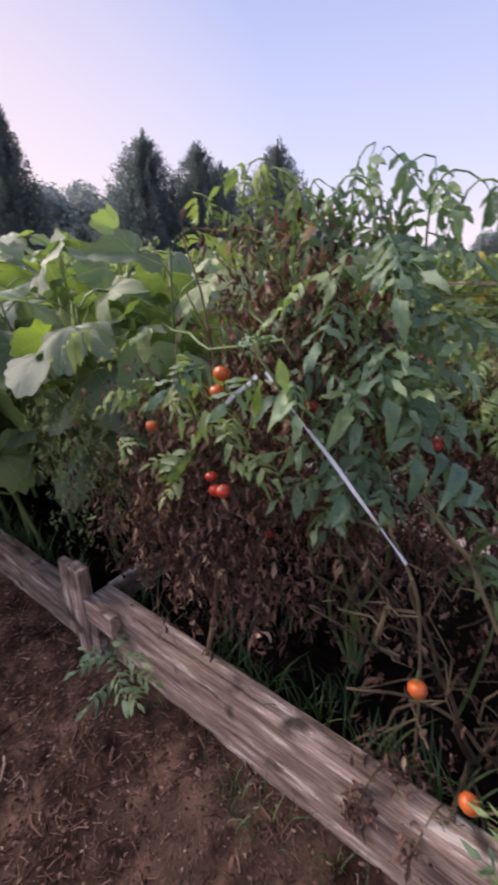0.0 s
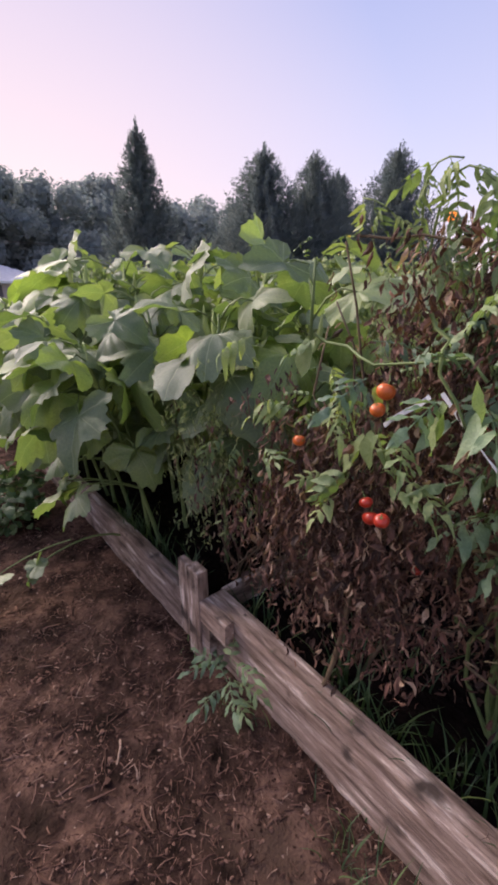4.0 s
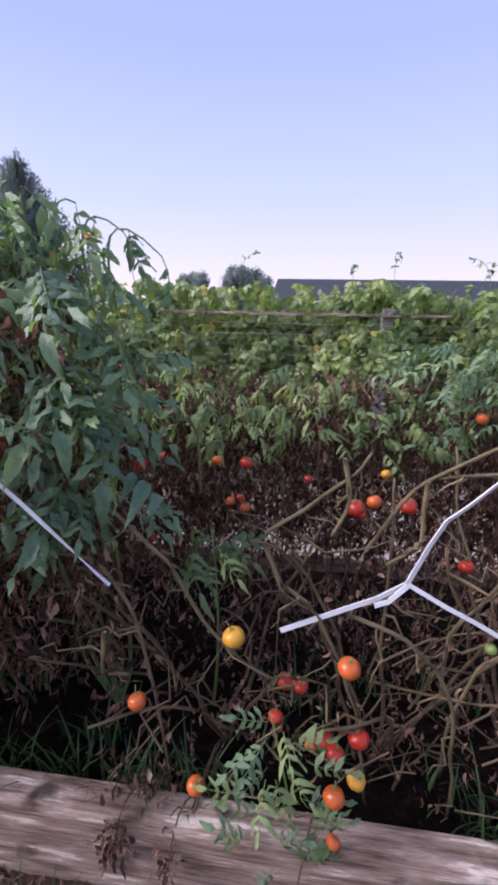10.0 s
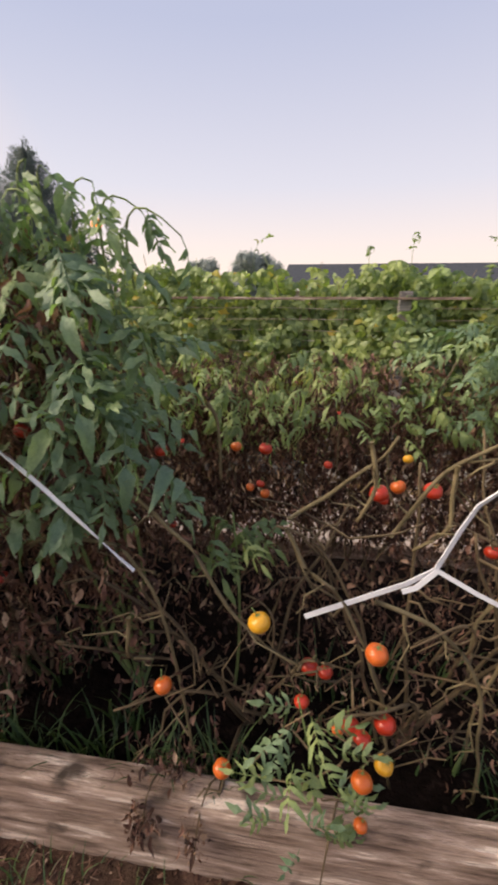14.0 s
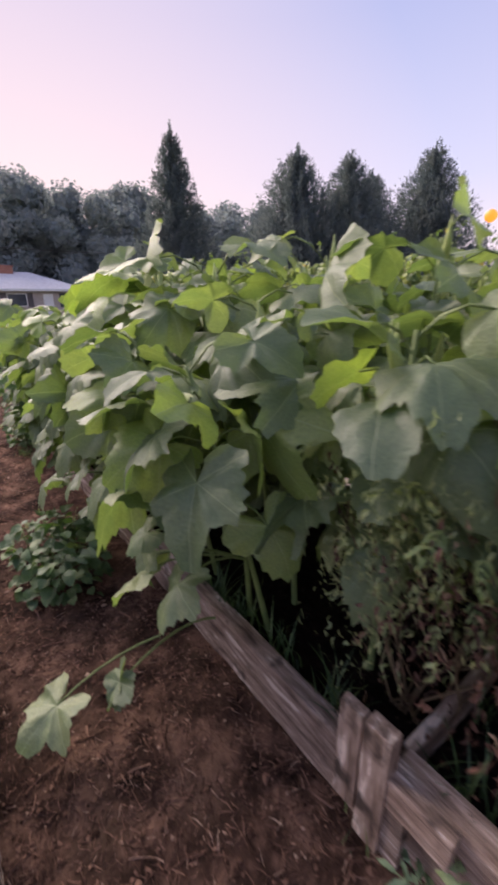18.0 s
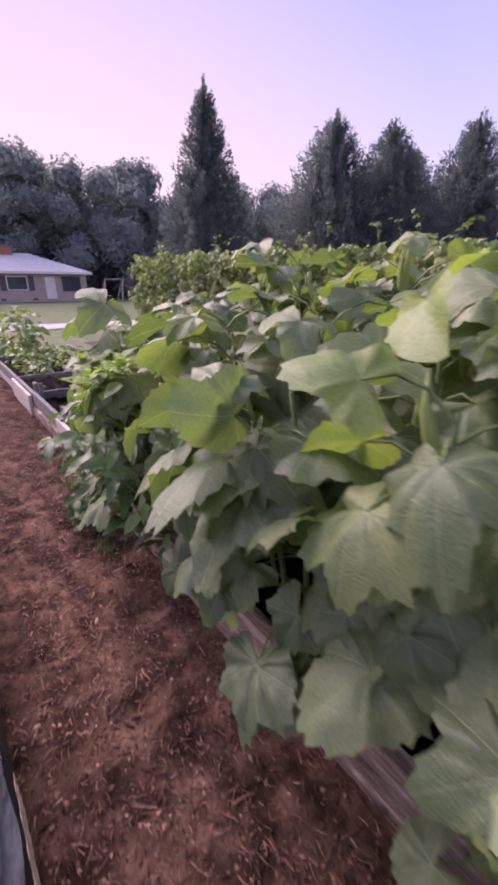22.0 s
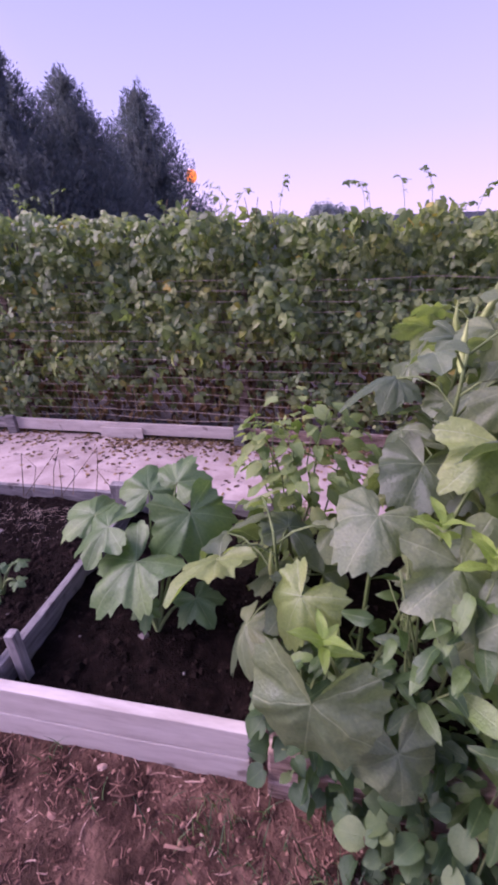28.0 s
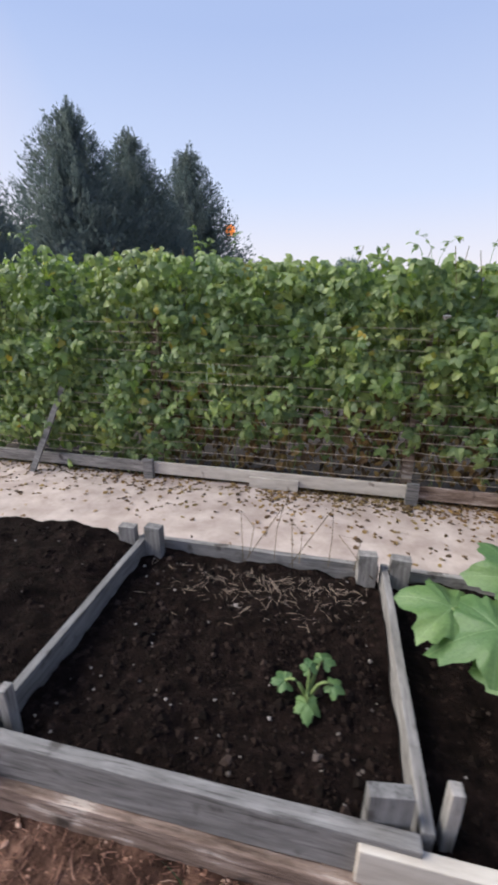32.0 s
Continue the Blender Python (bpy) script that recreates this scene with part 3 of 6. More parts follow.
# joint post and the odd offcuts nailed beside it
for cx, w_, y0, y1, z0, z1 in ((-1.985, 0.085, -0.055, -0.005, 0.0, 0.505), (-2.08, 0.08, -0.042, -0.006, 0.10, 0.485)):
    part("post", box_bm(z0, z1, y0, y1, -w_ / 2, w_ / 2, 0.004, 0.003, 4, cx), M_WOOD, tomato_bed, "grey weathered upright post").matrix_basis = pose(cx, 0, 0, 0, -90, 0)
part("cleat", box_bm(-1.955, -1.77, -0.05, -0.006, 0.27, 0.37, 0.004, 0.003, 3, 4), M_WOOD, tomato_bed)
part("cleat", box_bm(-1.955, -1.885, -0.045, -0.006, 0.04, 0.265, 0.004, 0.003, 3, 6), M_WOOD, tomato_bed)
raised_bed(-7.46, -6.47, 0.735, 0.335, 0.04, (M_GREY, M_GREY, M_GREY), "raised bed with a pale new front board and dark soil", 0.21, 37, faced=False)
grey_bed = raised_bed(-8.86, -7.48, 0.735, 0.335, 0.04, (M_WOOD, M_GREY, M_GREY), "grey weathered raised bed with bare dark soil", 0.21, 41, crumbs=3600, proud=True)
raised_bed(-10.1, -8.88, 0.735, 0.32, 0.04, (M_PALE, M_GREY, M_GREY), "grey weathered raised bed with heaped dark soil", 0.22, 53, heap=0.10)
raised_bed(-12.2, -10.14, 0.735, 0.32, 0.04, (M_PALE, M_GREY, M_GREY), "grey weathered raised bed with bare dark soil", 0.20, 59)
pale = root("pale_board", (-7.06, 0.722, 0), "pale cream facing board leaning on the bed front", "board")
for z0, z1, x0 in ((0.002, 0.165, -0.565), (0.17, 0.308, -0.585)):
    part("board", box_bm(x0, 0.56, -0.012, 0.028, z0, z1, 0.006, 0.004, 8, z0), M_PALE, pale)
pale2 = root("pale_board", (-9.45, 0.690, 0), "pale cream facing board leaning on the bed front", "board")
part("board", box_bm(-0.62, 0.60, -0.012, 0.028, 0.002, 0.30, 0.006, 0.004, 8, 3), M_PALE, pale2)
for px_, py_, w_, h_, rz_ in ((-7.57, 0.80, 0.12, 0.43, 8), (-7.40, 0.83, 0.035, 0.45, 4), (-8.98, 0.80, 0.12, 0.42, -5), (-8.80, 0.83, 0.035, 0.44, 0)):
    st = part("corner_stake", box_bm(0.0, h_, -0.02, 0.02, -w_ / 2, w_ / 2, 0.004, 0.003, 4, px_), M_GREY)
    st.matrix_basis = pose(px_, py_, 0, 0, -90, rz_)
    tagged(st, "short grey weathered stake at a bed corner", "stake", "corner stakes")

# ---- bean trellis ----
TX0, TX1, TY = -11.9, 5.0, 3.60
rnd = random.Random(5)
trellis = root("bean_trellis", (0, TY, 0), "wire trellis with weathered base boards carrying climbing beans", "trellis")
for k in range(7):
    x0 = TX0 + k * (TX1 - TX0) / 7
    x1 = x0 + (TX1 - TX0) / 7 - 0.01
    board(trellis, x0, x1, -0.21, -0.175, 0.09, 0.19 + 0.02 * rnd.random(), (M_GREY, M_PALE, M_WOOD, M_GREY)[k % 4], 70 + k)
    part("peg", box_bm(x1 - 0.05, x1 + 0.05, -0.255, -0.213, 0.0, 0.24, 0.004, 0.004, 3, k), M_GREY, trellis)
    part("post", box_bm(x1 - 0.05, x1 + 0.04, 0.06, 0.15, 0.0, 1.55 + 0.1 * rnd.random(), 0.004, 0.004, 4, k), M_WOOD, trellis)
for k in range(16):
    z = 0.22 + 0.085 * k
    pts = [(TX0 + (TX1 - TX0) * i / 40, -0.09 + 0.10 * noise.noise((i * 0.45, k * 1.7, 0)), z + 0.02 * noise.noise((i * 0.7, k, 3))) for i in range(41)]
    put("wire", tube_mesh("wire", pts, 0.0034, M_WIRE, 4), trellis)
upright = tube_mesh("wire", [(0, 0, 0), (0.006, 0.004, 0.7), (0, 0, 1.4)], 0.0016, M_WIRE, 4)
for i in range(27):
    put("wire", upright, trellis, pose(TX0 + 0.62 * i, -0.04, 0.20))


def heart_leaf(r):
    return blade(r, r.uniform(0.30, 0.40), 3, r.uniform(0.1, 0.6), r.uniform(-0.25, 0.4), 0.14, 0.06)


def trifoliate(r):
    """Three pointed leaflets on a short stalk."""
    vs, fs, us = [], [], []
    for a, size in ((0, 1.0), (1.25, 0.85), (-1.25, 0.85)):
        b = heart_leaf(r)
        m = Matrix.Translation((0, 0.25, 0)) @ Matrix.Rotation(a + r.uniform(-0.2, 0.2), 4, "Z") @ Matrix.Rotation(r.uniform(-0.5, 0.2), 4, "X") @ Matrix.Translation((0, 0.12, 0)) @ Matrix.Scale(size, 4)
        o = len(vs)
        vs += [tuple(m @ Vector(v)) for v in b[0]]
        fs += [tuple(q + o for q in f) for f in b[1]]
        us += b[2]
    return vs, fs, us


part("offcut", box_bm(-8.5, -8.05, -0.235, -0.214, 0.05, 0.16, 0.004, 0.003, 4, 8), M_PALE, trellis, "pale offcut board")
bean_shapes = [heart_leaf(rnd) for _ in range(6)]
near_bean = [mesh_of("leaf", *s[:2], M_BEAN_OB, s[2], smooth=True) for s in bean_shapes]
tri_shapes = [trifoliate(rnd) for _ in range(8)]
near_tri = [mesh_of("leaf", *s[:2], M_BEAN_OB, s[2], smooth=True) for s in tri_shapes]


def bean_top(x):
    return 1.79 + 0.18 * min(1.0, max(0.0, (-1.0 - x) / 4.0)) + 0.10 * min(1.0, max(0.0, (-6.5 - x) / 3.0)) + 0.09 * noise.noise((x * 0.9, 1.0, 0)) + 0.15 * noise.noise((x * 3.1, 4.0, 0))


poses = []
for i in range(17500):
    x = rnd.uniform(TX0, TX1)
    top = bean_top(x)
    u = rnd.random()
    z = 0.16 + (top - 0.16) * (u ** 0.74)
    thin = noise.noise((x * 0.7 + 3, z * 1.5, 1))
    gap = 0.0
    if z < 0.85 and x > -9.2:
        gap = 0.46 + 0.9 * thin + 0.6 * max(0.0, 0.6 - z) + (0.16 if -8.3 < x < -6.2 else 0.0)
    elif thin < -0.32:
        gap = 0.5
    if rnd.random() < gap:
        continue
    clump = noise.noise((x * 1.7, z * 2.2, 3)) + 0.6 * noise.noise((x * 4.5, z * 5.0, 8))
    y = TY - 0.10 - 0.27 * clump + rnd.gauss(0, 0.06)
    if rnd.random() < 0.35:
        y = TY + rnd.uniform(-0.05, 0.40)
    side = -1.0 if y < TY + 0.12 else 1.0
    out = Vector((rnd.gauss(0, 0.7), side * rnd.uniform(0.1, 0.9), rnd.gauss(-0.75, 0.45)))
    up = (rnd.gauss(0, 0.45), -0.9 + rnd.gauss(0, 0.4), 0.7 + rnd.gauss(0, 0.4))
    size = rnd.uniform(0.048, 0.088) * (1.35 if rnd.random() < 0.2 else 1.0)
    poses.append((rnd.randrange(8), placed((x, y, z), out, up, size, rnd.gauss(0, 0.3))))
beans = root("climbing_bean_vines", (-3, TY, 0.1), "dense green climbing bean vines with some yellow leaves on wire", "bean vine")
inv = Matrix.Translation((3, -TY, -0.1))
front = [p for p in poses if p[1].translation.y < TY - 0.22 and -10.8 < p[1].translation.x < -5.8][:300]
chosen = set(id(p) for p in front)
for i, m in front:
    put("leaf", near_tri[i], beans, inv @ m)
tagged(put("foliage", scatter_mesh("foliage", tri_shapes, [(p[0], inv @ p[1]) for p in poses if id(p) not in chosen], M_BEAN), beans), kind="stuff")
inner, dry = [], []
for i in range(7500):
    x = rnd.uniform(TX0 + 0.05, TX1)
    z = rnd.uniform(0.35 if x > -9 else 0.15, bean_top(x) - 0.06)
    if z < 0.8 and x > -9 and rnd.random() < 0.5:
        continue
    inner.append((rnd.randrange(6), inv @ placed((x, TY + rnd.uniform(0.08, 0.36), z), (rnd.gauss(0, 0.8), rnd.gauss(0, 0.5), -0.8), (rnd.gauss(0, 0.4), -1, 0.5), rnd.uniform(0.09, 0.15))))
tagged(put("inner_foliage", scatter_mesh("inner_foliage", bean_shapes, inner, M_BEAN), beans), kind="stuff")
for i in range(5200):
    x = rnd.uniform(-9.6, TX1)
    z = rnd.uniform(0.12, 0.95)
    dry.append((rnd.randrange(6), inv @ placed((x, TY + rnd.uniform(-0.05, 0.40), z), (rnd.gauss(0, 0.6), rnd.gauss(0, 0.6), -1), (rnd.gauss(0, 1), -1, 0.3), rnd.uniform(0.05, 0.10))))
tagged(put("dry_foliage", scatter_mesh("dry_foliage", bean_shapes, dry, M_DRYLEAF), beans), "withered brown lower leaves", kind="stuff")
for k in range(150):
    x = rnd.uniform(TX0, TX1)
    y = rnd.uniform(-0.12, 0.06)
    t = bean_top(x) + rnd.uniform(-0.7, 0.0)
    pts = [(x + 3 + 0.16 * noise.noise((k, i * 0.6, 1)), y + 0.06 * noise.noise((k, i * 0.6, 5)), t * i / 7) for i in range(8)]
    put("vine", tube_mesh("vine", pts, 0.0032, M_DRYSTEM if k % 3 else M_STEM, 4), beans)
# shoots that wave above the top
for k in range(44):
    x = rnd.uniform(TX0 + 0.2, TX1 - 0.3)
    z0 = bean_top(x) - 0.15
    tip = Vector((x + 3 + rnd.uniform(-0.18, 0.18), rnd.uniform(-0.1, 0.2), z0 + rnd.uniform(0.12, 0.30)))
    pts = bezier((x + 3, 0, z0 - 0.1), (x + 3 + rnd.uniform(-0.05, 0.05), 0, tip.z), tip, 6)
    put("shoot", tube_mesh("shoot", pts, 0.0022, M_STEM, 4), beans)
    for q in range(3, 7):
        put("leaf", near_tri[rnd.randrange(8)], beans, placed(pts[q], (rnd.gauss(0, 1), rnd.gauss(0, 0.6), rnd.gauss(-0.1, 0.5)), (0, -0.4, 1), rnd.uniform(0.026, 0.052)))

# ---- okra ----
okra_meshes, okra_young = [], []
for k in range(14):
    sh = palmate(rnd, 5 if k % 3 else 3, rnd.uniform(0.24, 0.42), 8, 60, rnd.uniform(0.02, 0.14), rnd.uniform(0.25, 1.0), 0.04)
    okra_meshes.append(mesh_of("leaf", sh[0], sh[1], M_OKRA, sh[2], smooth=True))
for k in range(5):
    sh = palmate(rnd, 3, rnd.uniform(0.44, 0.6), 5, 40, rnd.uniform(0.1, 0.3), rnd.uniform(-0.1, 0.6), 0.05)
    okra_young.append(mesh_of("leaf", sh[0], sh[1], M_OKRA, sh[2], smooth=True))


def okra_plant(x, y, height, leaves, reach, seed, narrow=False, lean_out=0.0, low=0.10):
    """A stem with leaves on long stalks; lean_out tips it towards the path, no leaf sits below the share low of its height."""
    r = random.Random(seed)
    pl = root("okra_plant", (x, y, 0.18), "tall okra plant with broad lobed green leaves", "okra plant", "okra in the bed")
    lean = Vector((r.uniform(-0.12, 0.12), r.uniform(-0.14, 0.06) - lean_out, height - 0.18))
    stem = bezier((0, 0, 0), lean * 0.5 + Vector((r.uniform(-0.05, 0.05), r.uniform(-0.05, 0.05), 0)), lean, 7)
    put("stem", tube_mesh("stem", stem, [0.014 - 0.0012 * i for i in range(8)], M_STEM), pl)
    a = r.uniform(0, 6.28)
    for k in range(leaves):
        t = low + (0.98 - low) * (k / max(1, leaves - 1))
        i = min(6, int(t * 7))
        p = stem[i].lerp(stem[i + 1], t * 7 - i)
        a += 2.4 + r.uniform(-0.4, 0.4)
        size = reach * (0.75 + 0.5 * math.sin(math.pi * min(1, 1.15 - t))) * r.uniform(0.8, 1.2)
        plen = size * r.uniform(0.8, 1.4)
        rise = 0.45 if t > 0.6 else 0.15
        d = Vector((math.cos(a), math.sin(a) - lean_out * 3.0, 0)).normalized()
        over = 0.29 - (y + p.y + d.y * (plen + 0.8 * size))
        if over > 0.0 and d.y < -0.1:
            plen = max(0.25 * size, plen + over / d.y)
        tip = p + d * plen + Vector((0, 0, plen * rise))
        put("petiole", tube_mesh("petiole", bezier(p, p + d * plen * 0.5 + Vector((0, 0, plen * (rise + 0.25))), tip, 3), [0.005, 0.0045, 0.004, 0.003], M_STEM, 5), pl)
        fall = r.uniform(-1.1, -0.1) if t < 0.75 else r.uniform(-0.45, 0.4)
        young = narrow or t > 0.90 or (k % 7 == 0)
        put("leaf", (okra_young if young else okra_meshes)[r.randrange(5 if young else 14)], pl, placed(tip, d + Vector((r.gauss(0, 0.25), r.gauss(0, 0.25), fall)), (d.x * 0.5 + r.gauss(0, 0.3), d.y * 0.5 + r.gauss(0, 0.3), 1), size * (0.85 if young else 1.0), r.gauss(0, 0.45)))
    for k in range(r.randrange(1, 4)):
        t = r.uniform(0.6, 0.95)
        i = min(6, int(t * 7))
        p = stem[i].lerp(stem[i + 1], t * 7 - i)
        a = r.uniform(0, 6.28)
        d = Vector((math.cos(a), math.sin(a), 0))
        put("pod", tube_mesh("pod", [p + d * 0.015, p + d * 0.04 + Vector((0, 0, 0.03)), p + d * 0.06 + Vector((0, 0, 0.09)), p + d * 0.065 + Vector((0, 0, 0.17))], [0.009, 0.016, 0.012, 0.001], M_POD, 7), pl)
    return pl


k = 0
for row, (yy, hh) in enumerate(((0.82, 1.36), (1.10, 1.56), (1.44, 1.72), (1.80, 1.70))):
    x = (-2.02, -1.62, -1.45, -1.42)[row]
    while x > (-4.65 if row == 0 else -6.05):
        end = x < -5.05
        drop = 0.20 * max(0.0, min(1.0, (-5.0 - x) / 0.9))
        leaves = 11 if row == 0 else (22 if end else 19)
        low = (0.56 if row == 0 else 0.45) if row < 2 and not end else 0.15
        okra_plant(x + rnd.uniform(-0.1, 0.1), yy + rnd.uniform(-0.07, 0.07), hh + rnd.uniform(-0.16, 0.07) - drop, leaves, 0.155 if row == 0 else (0.14 if end else 0.165), 100 + k, end and row == 1, 0.24 if row == 0 else (0.10 if row == 1 else 0.03), low)
        k += 1
        x -= 0.44 if row == 0 else 0.37
# plants at the bed edge whose broad lower leaves hang out over the boards
HANGING = ((-2.22, 0.30, 0.52), (-2.02, 0.34, 0.58), (-2.05, 0.32, 1.12), (-2.26, 0.30, 0.88), (-3.28, 0.20, 0.56), (-2.95, 0.30, 0.72), (-3.32, 0.30, 0.90), (-2.80, 0.32, 1.20), (-2.50, 0.36, 1.18), (-2.62, 0.33, 0.78),
           (-3.10, 0.34, 1.08), (-3.12, 0.32, 0.78), (-2.95, 0.36, 1.02), (-3.94, 0.30, 0.56), (-3.60, 0.35, 0.80), (-3.66, 0.34, 1.16), (-4.10, 0.33, 1.06), (-4.24, 0.32, 0.76), (-4.19, 0.36, 1.10), (-4.04, 0.38, 1.16),
           (-2.42, 0.45, 0.95), (-3.46, 0.42, 1.00), (-3.80, 0.44, 0.86), (-4.42, 0.40, 0.88), (-2.70, 0.46, 0.98),
           (-5.17, 0.30, 0.52), (-5.38, 0.34, 0.72), (-5.12, 0.36, 0.84), (-5.30, 0.40, 1.08), (-5.60, 0.31, 0.74), (-5.48, 0.40, 1.10), (-5.45, 0.50, 1.32), (-5.62, 0.48, 1.06))
hang = random.Random(61)
for q, foot in enumerate((-2.15, -2.66, -3.16, -3.68, -4.16, -4.62, -5.08, -5.52)):
    pl = root("okra_plant", (foot, 0.84, 0.18), "okra plant with broad lower leaves hanging over the bed board", "okra plant", "okra in the bed")
    stem = bezier((0, 0, 0), (0.03, -0.04, 0.6), (0.02, -0.16, 1.12), 7)
    put("stem", tube_mesh("stem", stem, [0.014 - 0.0012 * i for i in range(8)], M_STEM), pl)
    for n, (x, y, z) in enumerate(HANGING):
        if abs(x - foot) > 0.26:
            continue
        size = hang.uniform(0.145, 0.19)
        base = Vector((x - foot + hang.gauss(0, 0.02), y + 0.10 - 0.84, z + 0.05 - 0.18))
        p = stem[max(1, min(7, int(7 * base.z / 1.12)))]
        d = Vector((base.x - p.x, base.y - p.y, 0)).normalized()
        put("petiole", tube_mesh("petiole", bezier(p, (p + base) * 0.5 + Vector((0, 0, 0.10)), base, 4), [0.006, 0.0055, 0.005, 0.004, 0.0035], M_STEM, 5), pl)
        put("leaf", okra_meshes[(n * 5 + q) % 14], pl, placed(base, d + Vector((hang.gauss(-0.15, 0.25), -0.2, hang.uniform(-1.0, -0.35))), (hang.gauss(-0.1, 0.25), -0.5, 0.9), size, hang.gauss(0, 0.3)))
    for n in range(9 if -5.0 < foot < -2.4 else 4):
        base = Vector((hang.uniform(-0.28, 0.24), hang.uniform(0.42, 0.62) - 0.84, hang.uniform(0.50, 1.12) - 0.18))
        p = stem[max(1, min(7, int(7 * base.z / 1.12)))]
        put("petiole", tube_mesh("petiole", bezier(p, (p + base) * 0.5 + Vector((0, 0, 0.07)), base, 3), [0.005, 0.0045, 0.004, 0.003], M_STEM, 5), pl)
        put("leaf", okra_meshes[(n * 3 + q) % 14], pl, placed(base, (base.x - p.x + hang.gauss(-0.1, 0.2), -0.5, hang.uniform(-0.9, -0.1)), (hang.gauss(-0.1, 0.3), -0.4, 0.9), hang.uniform(0.10, 0.15), hang.gauss(0, 0.4)))
# the tallest plants
for q, (x, y, h) in enumerate(((-3.12, 1.12, 1.76), (-2.80, 1.18, 1.70), (-3.55, 1.25, 1.68))):
    okra_plant(x, y, h, 20, 0.20, 700 + q, False, 0.04)

# ---- far trees ----
def cedar(height, radius, seed, n_sprig=3200, core=0.62, round_top=0.90, spires=10):
    r = random.Random(seed)
    spr = []
    for q in range(4):
        vs, fs = [], []
        for b in range(3):
            a = (b - 1) * 0.34
            L = 1.0 - 0.22 * abs(b - 1)
            o = len(vs)
            vs += [(0, 0, 0), (math.sin(a - 0.09) * L * 0.6, math.cos(a - 0.09) * L * 0.6, 0.06), (math.sin(a) * L, math.cos(a) * L, -0.05 + 0.1 * r.random()), (math.sin(a + 0.09) * L * 0.6, math.cos(a + 0.09) * L * 0.6, -0.05)]
            fs.append((o, o + 1, o + 2, o + 3))
        spr.append((vs, fs))
    ps = []
    limbs = int(n_sprig / 60)
    for b in range(limbs):
        f = 0.02 + 0.92 * (1 - (1 - (b + r.random()) / limbs) ** 0.80)
        z = height * f
        a = b * 2.399 + r.uniform(-0.5, 0.5)
        L = radius * (1 - f) ** round_top * r.uniform(0.80, 1.04) + 0.04
        lift = (0.30 + 0.35 * f) * r.uniform(0.7, 1.3)
        for q in range(60):
            t = r.random() ** 0.5
            spread = 0.02 + 0.08 * L * (1 - 0.8 * t)
            p = Vector((math.cos(a) * L * t, math.sin(a) * L * t, z + lift * L * t * t * 0.75)) + Vector((r.gauss(0, spread), r.gauss(0, spread), r.gauss(0, 0.06 + 0.05 * L)))
            if p.z > height or p.z < 0.05:
                continue
            d = Vector((math.cos(a) + r.gauss(0, 0.28), math.sin(a) + r.gauss(0, 0.28), lift + 0.45 + r.gauss(0, 0.2)))
            ps.append((q % 4, placed(p, d, (r.gauss(0, 0.5), r.gauss(0, 0.5), 1), r.uniform(0.16, 0.40) * (1.1 - 0.66 * f) * (1.15 - 0.45 * t) * height / 9, r.uniform(-0.8, 0.8))))
    for q in range(60):
        ps.append((q % 4, placed((r.gauss(0, 0.02), r.gauss(0, 0.02), height * (1 - 0.0028 * q)), (r.gauss(0, 0.35 + 0.01 * q), r.gauss(0, 0.35 + 0.01 * q), 1), (1, 0, 0.1), (0.16 + 0.003 * q) * height / 9, r.uniform(0, 3))))
    # upright leaders that give the crown its spiky outline
    for b in range(spires):
        f = r.uniform(0.42, 0.93)
        a = r.uniform(0, 6.28)
        rr = radius * (1 - f) ** round_top * r.uniform(0.25, 0.6)
        tall = height * r.uniform(0.05, 0.10)
        for q in range(46):
            t = r.random()
            p = Vector((math.cos(a) * rr, math.sin(a) * rr, height * f + tall * t)) + Vector((r.gauss(0, 0.16), r.gauss(0, 0.16), 0)) * (1.1 - t)
            ps.append((q % 4, placed(p, (r.gauss(0, 0.4), r.gauss(0, 0.4), 1), (1, 0, 0.1), 0.026 * height * (1.2 - 0.7 * t), r.uniform(0, 3))))
    core_v, core_f = [], []
    rows_n, seg_n = 22, 20
    for i in range(rows_n + 1):
        f = i / rows_n
        for k in range(seg_n):
            a = 2 * math.pi * k / seg_n
            q = Vector((math.cos(a) * 1.6, math.sin(a) * 1.6, f * 9 + seed))
            rr = core * radius * (1 - f) ** round_top * (0.85 + 0.5 * noise.noise(q) + 0.35 * noise.noise(q * 2.7))
            core_v.append((math.cos(a) * rr, math.sin(a) * rr, 0.1 + height * 0.97 * f + 0.35 * noise.noise(q * 1.9)))
    for i in range(rows_n):
        for k in range(seg_n):
            core_f.append((i * seg_n + k, i * seg_n + (k + 1) % seg_n, (i + 1) * seg_n + (k + 1) % seg_n, (i + 1) * seg_n + k))
    crown = scatter_mesh("crown", spr + [(core_v, core_f)], ps + [(len(spr), Matrix.Identity(4))], M_HAZED_NEEDLE)
    trunk = tube_mesh("trunk", [(0, 0, 0), (0.03, 0, height * 0.4), (0, 0.03, height * 0.96)], [height * 0.022, height * 0.014, 0.01], M_BARK, 8)
    return crown, trunk


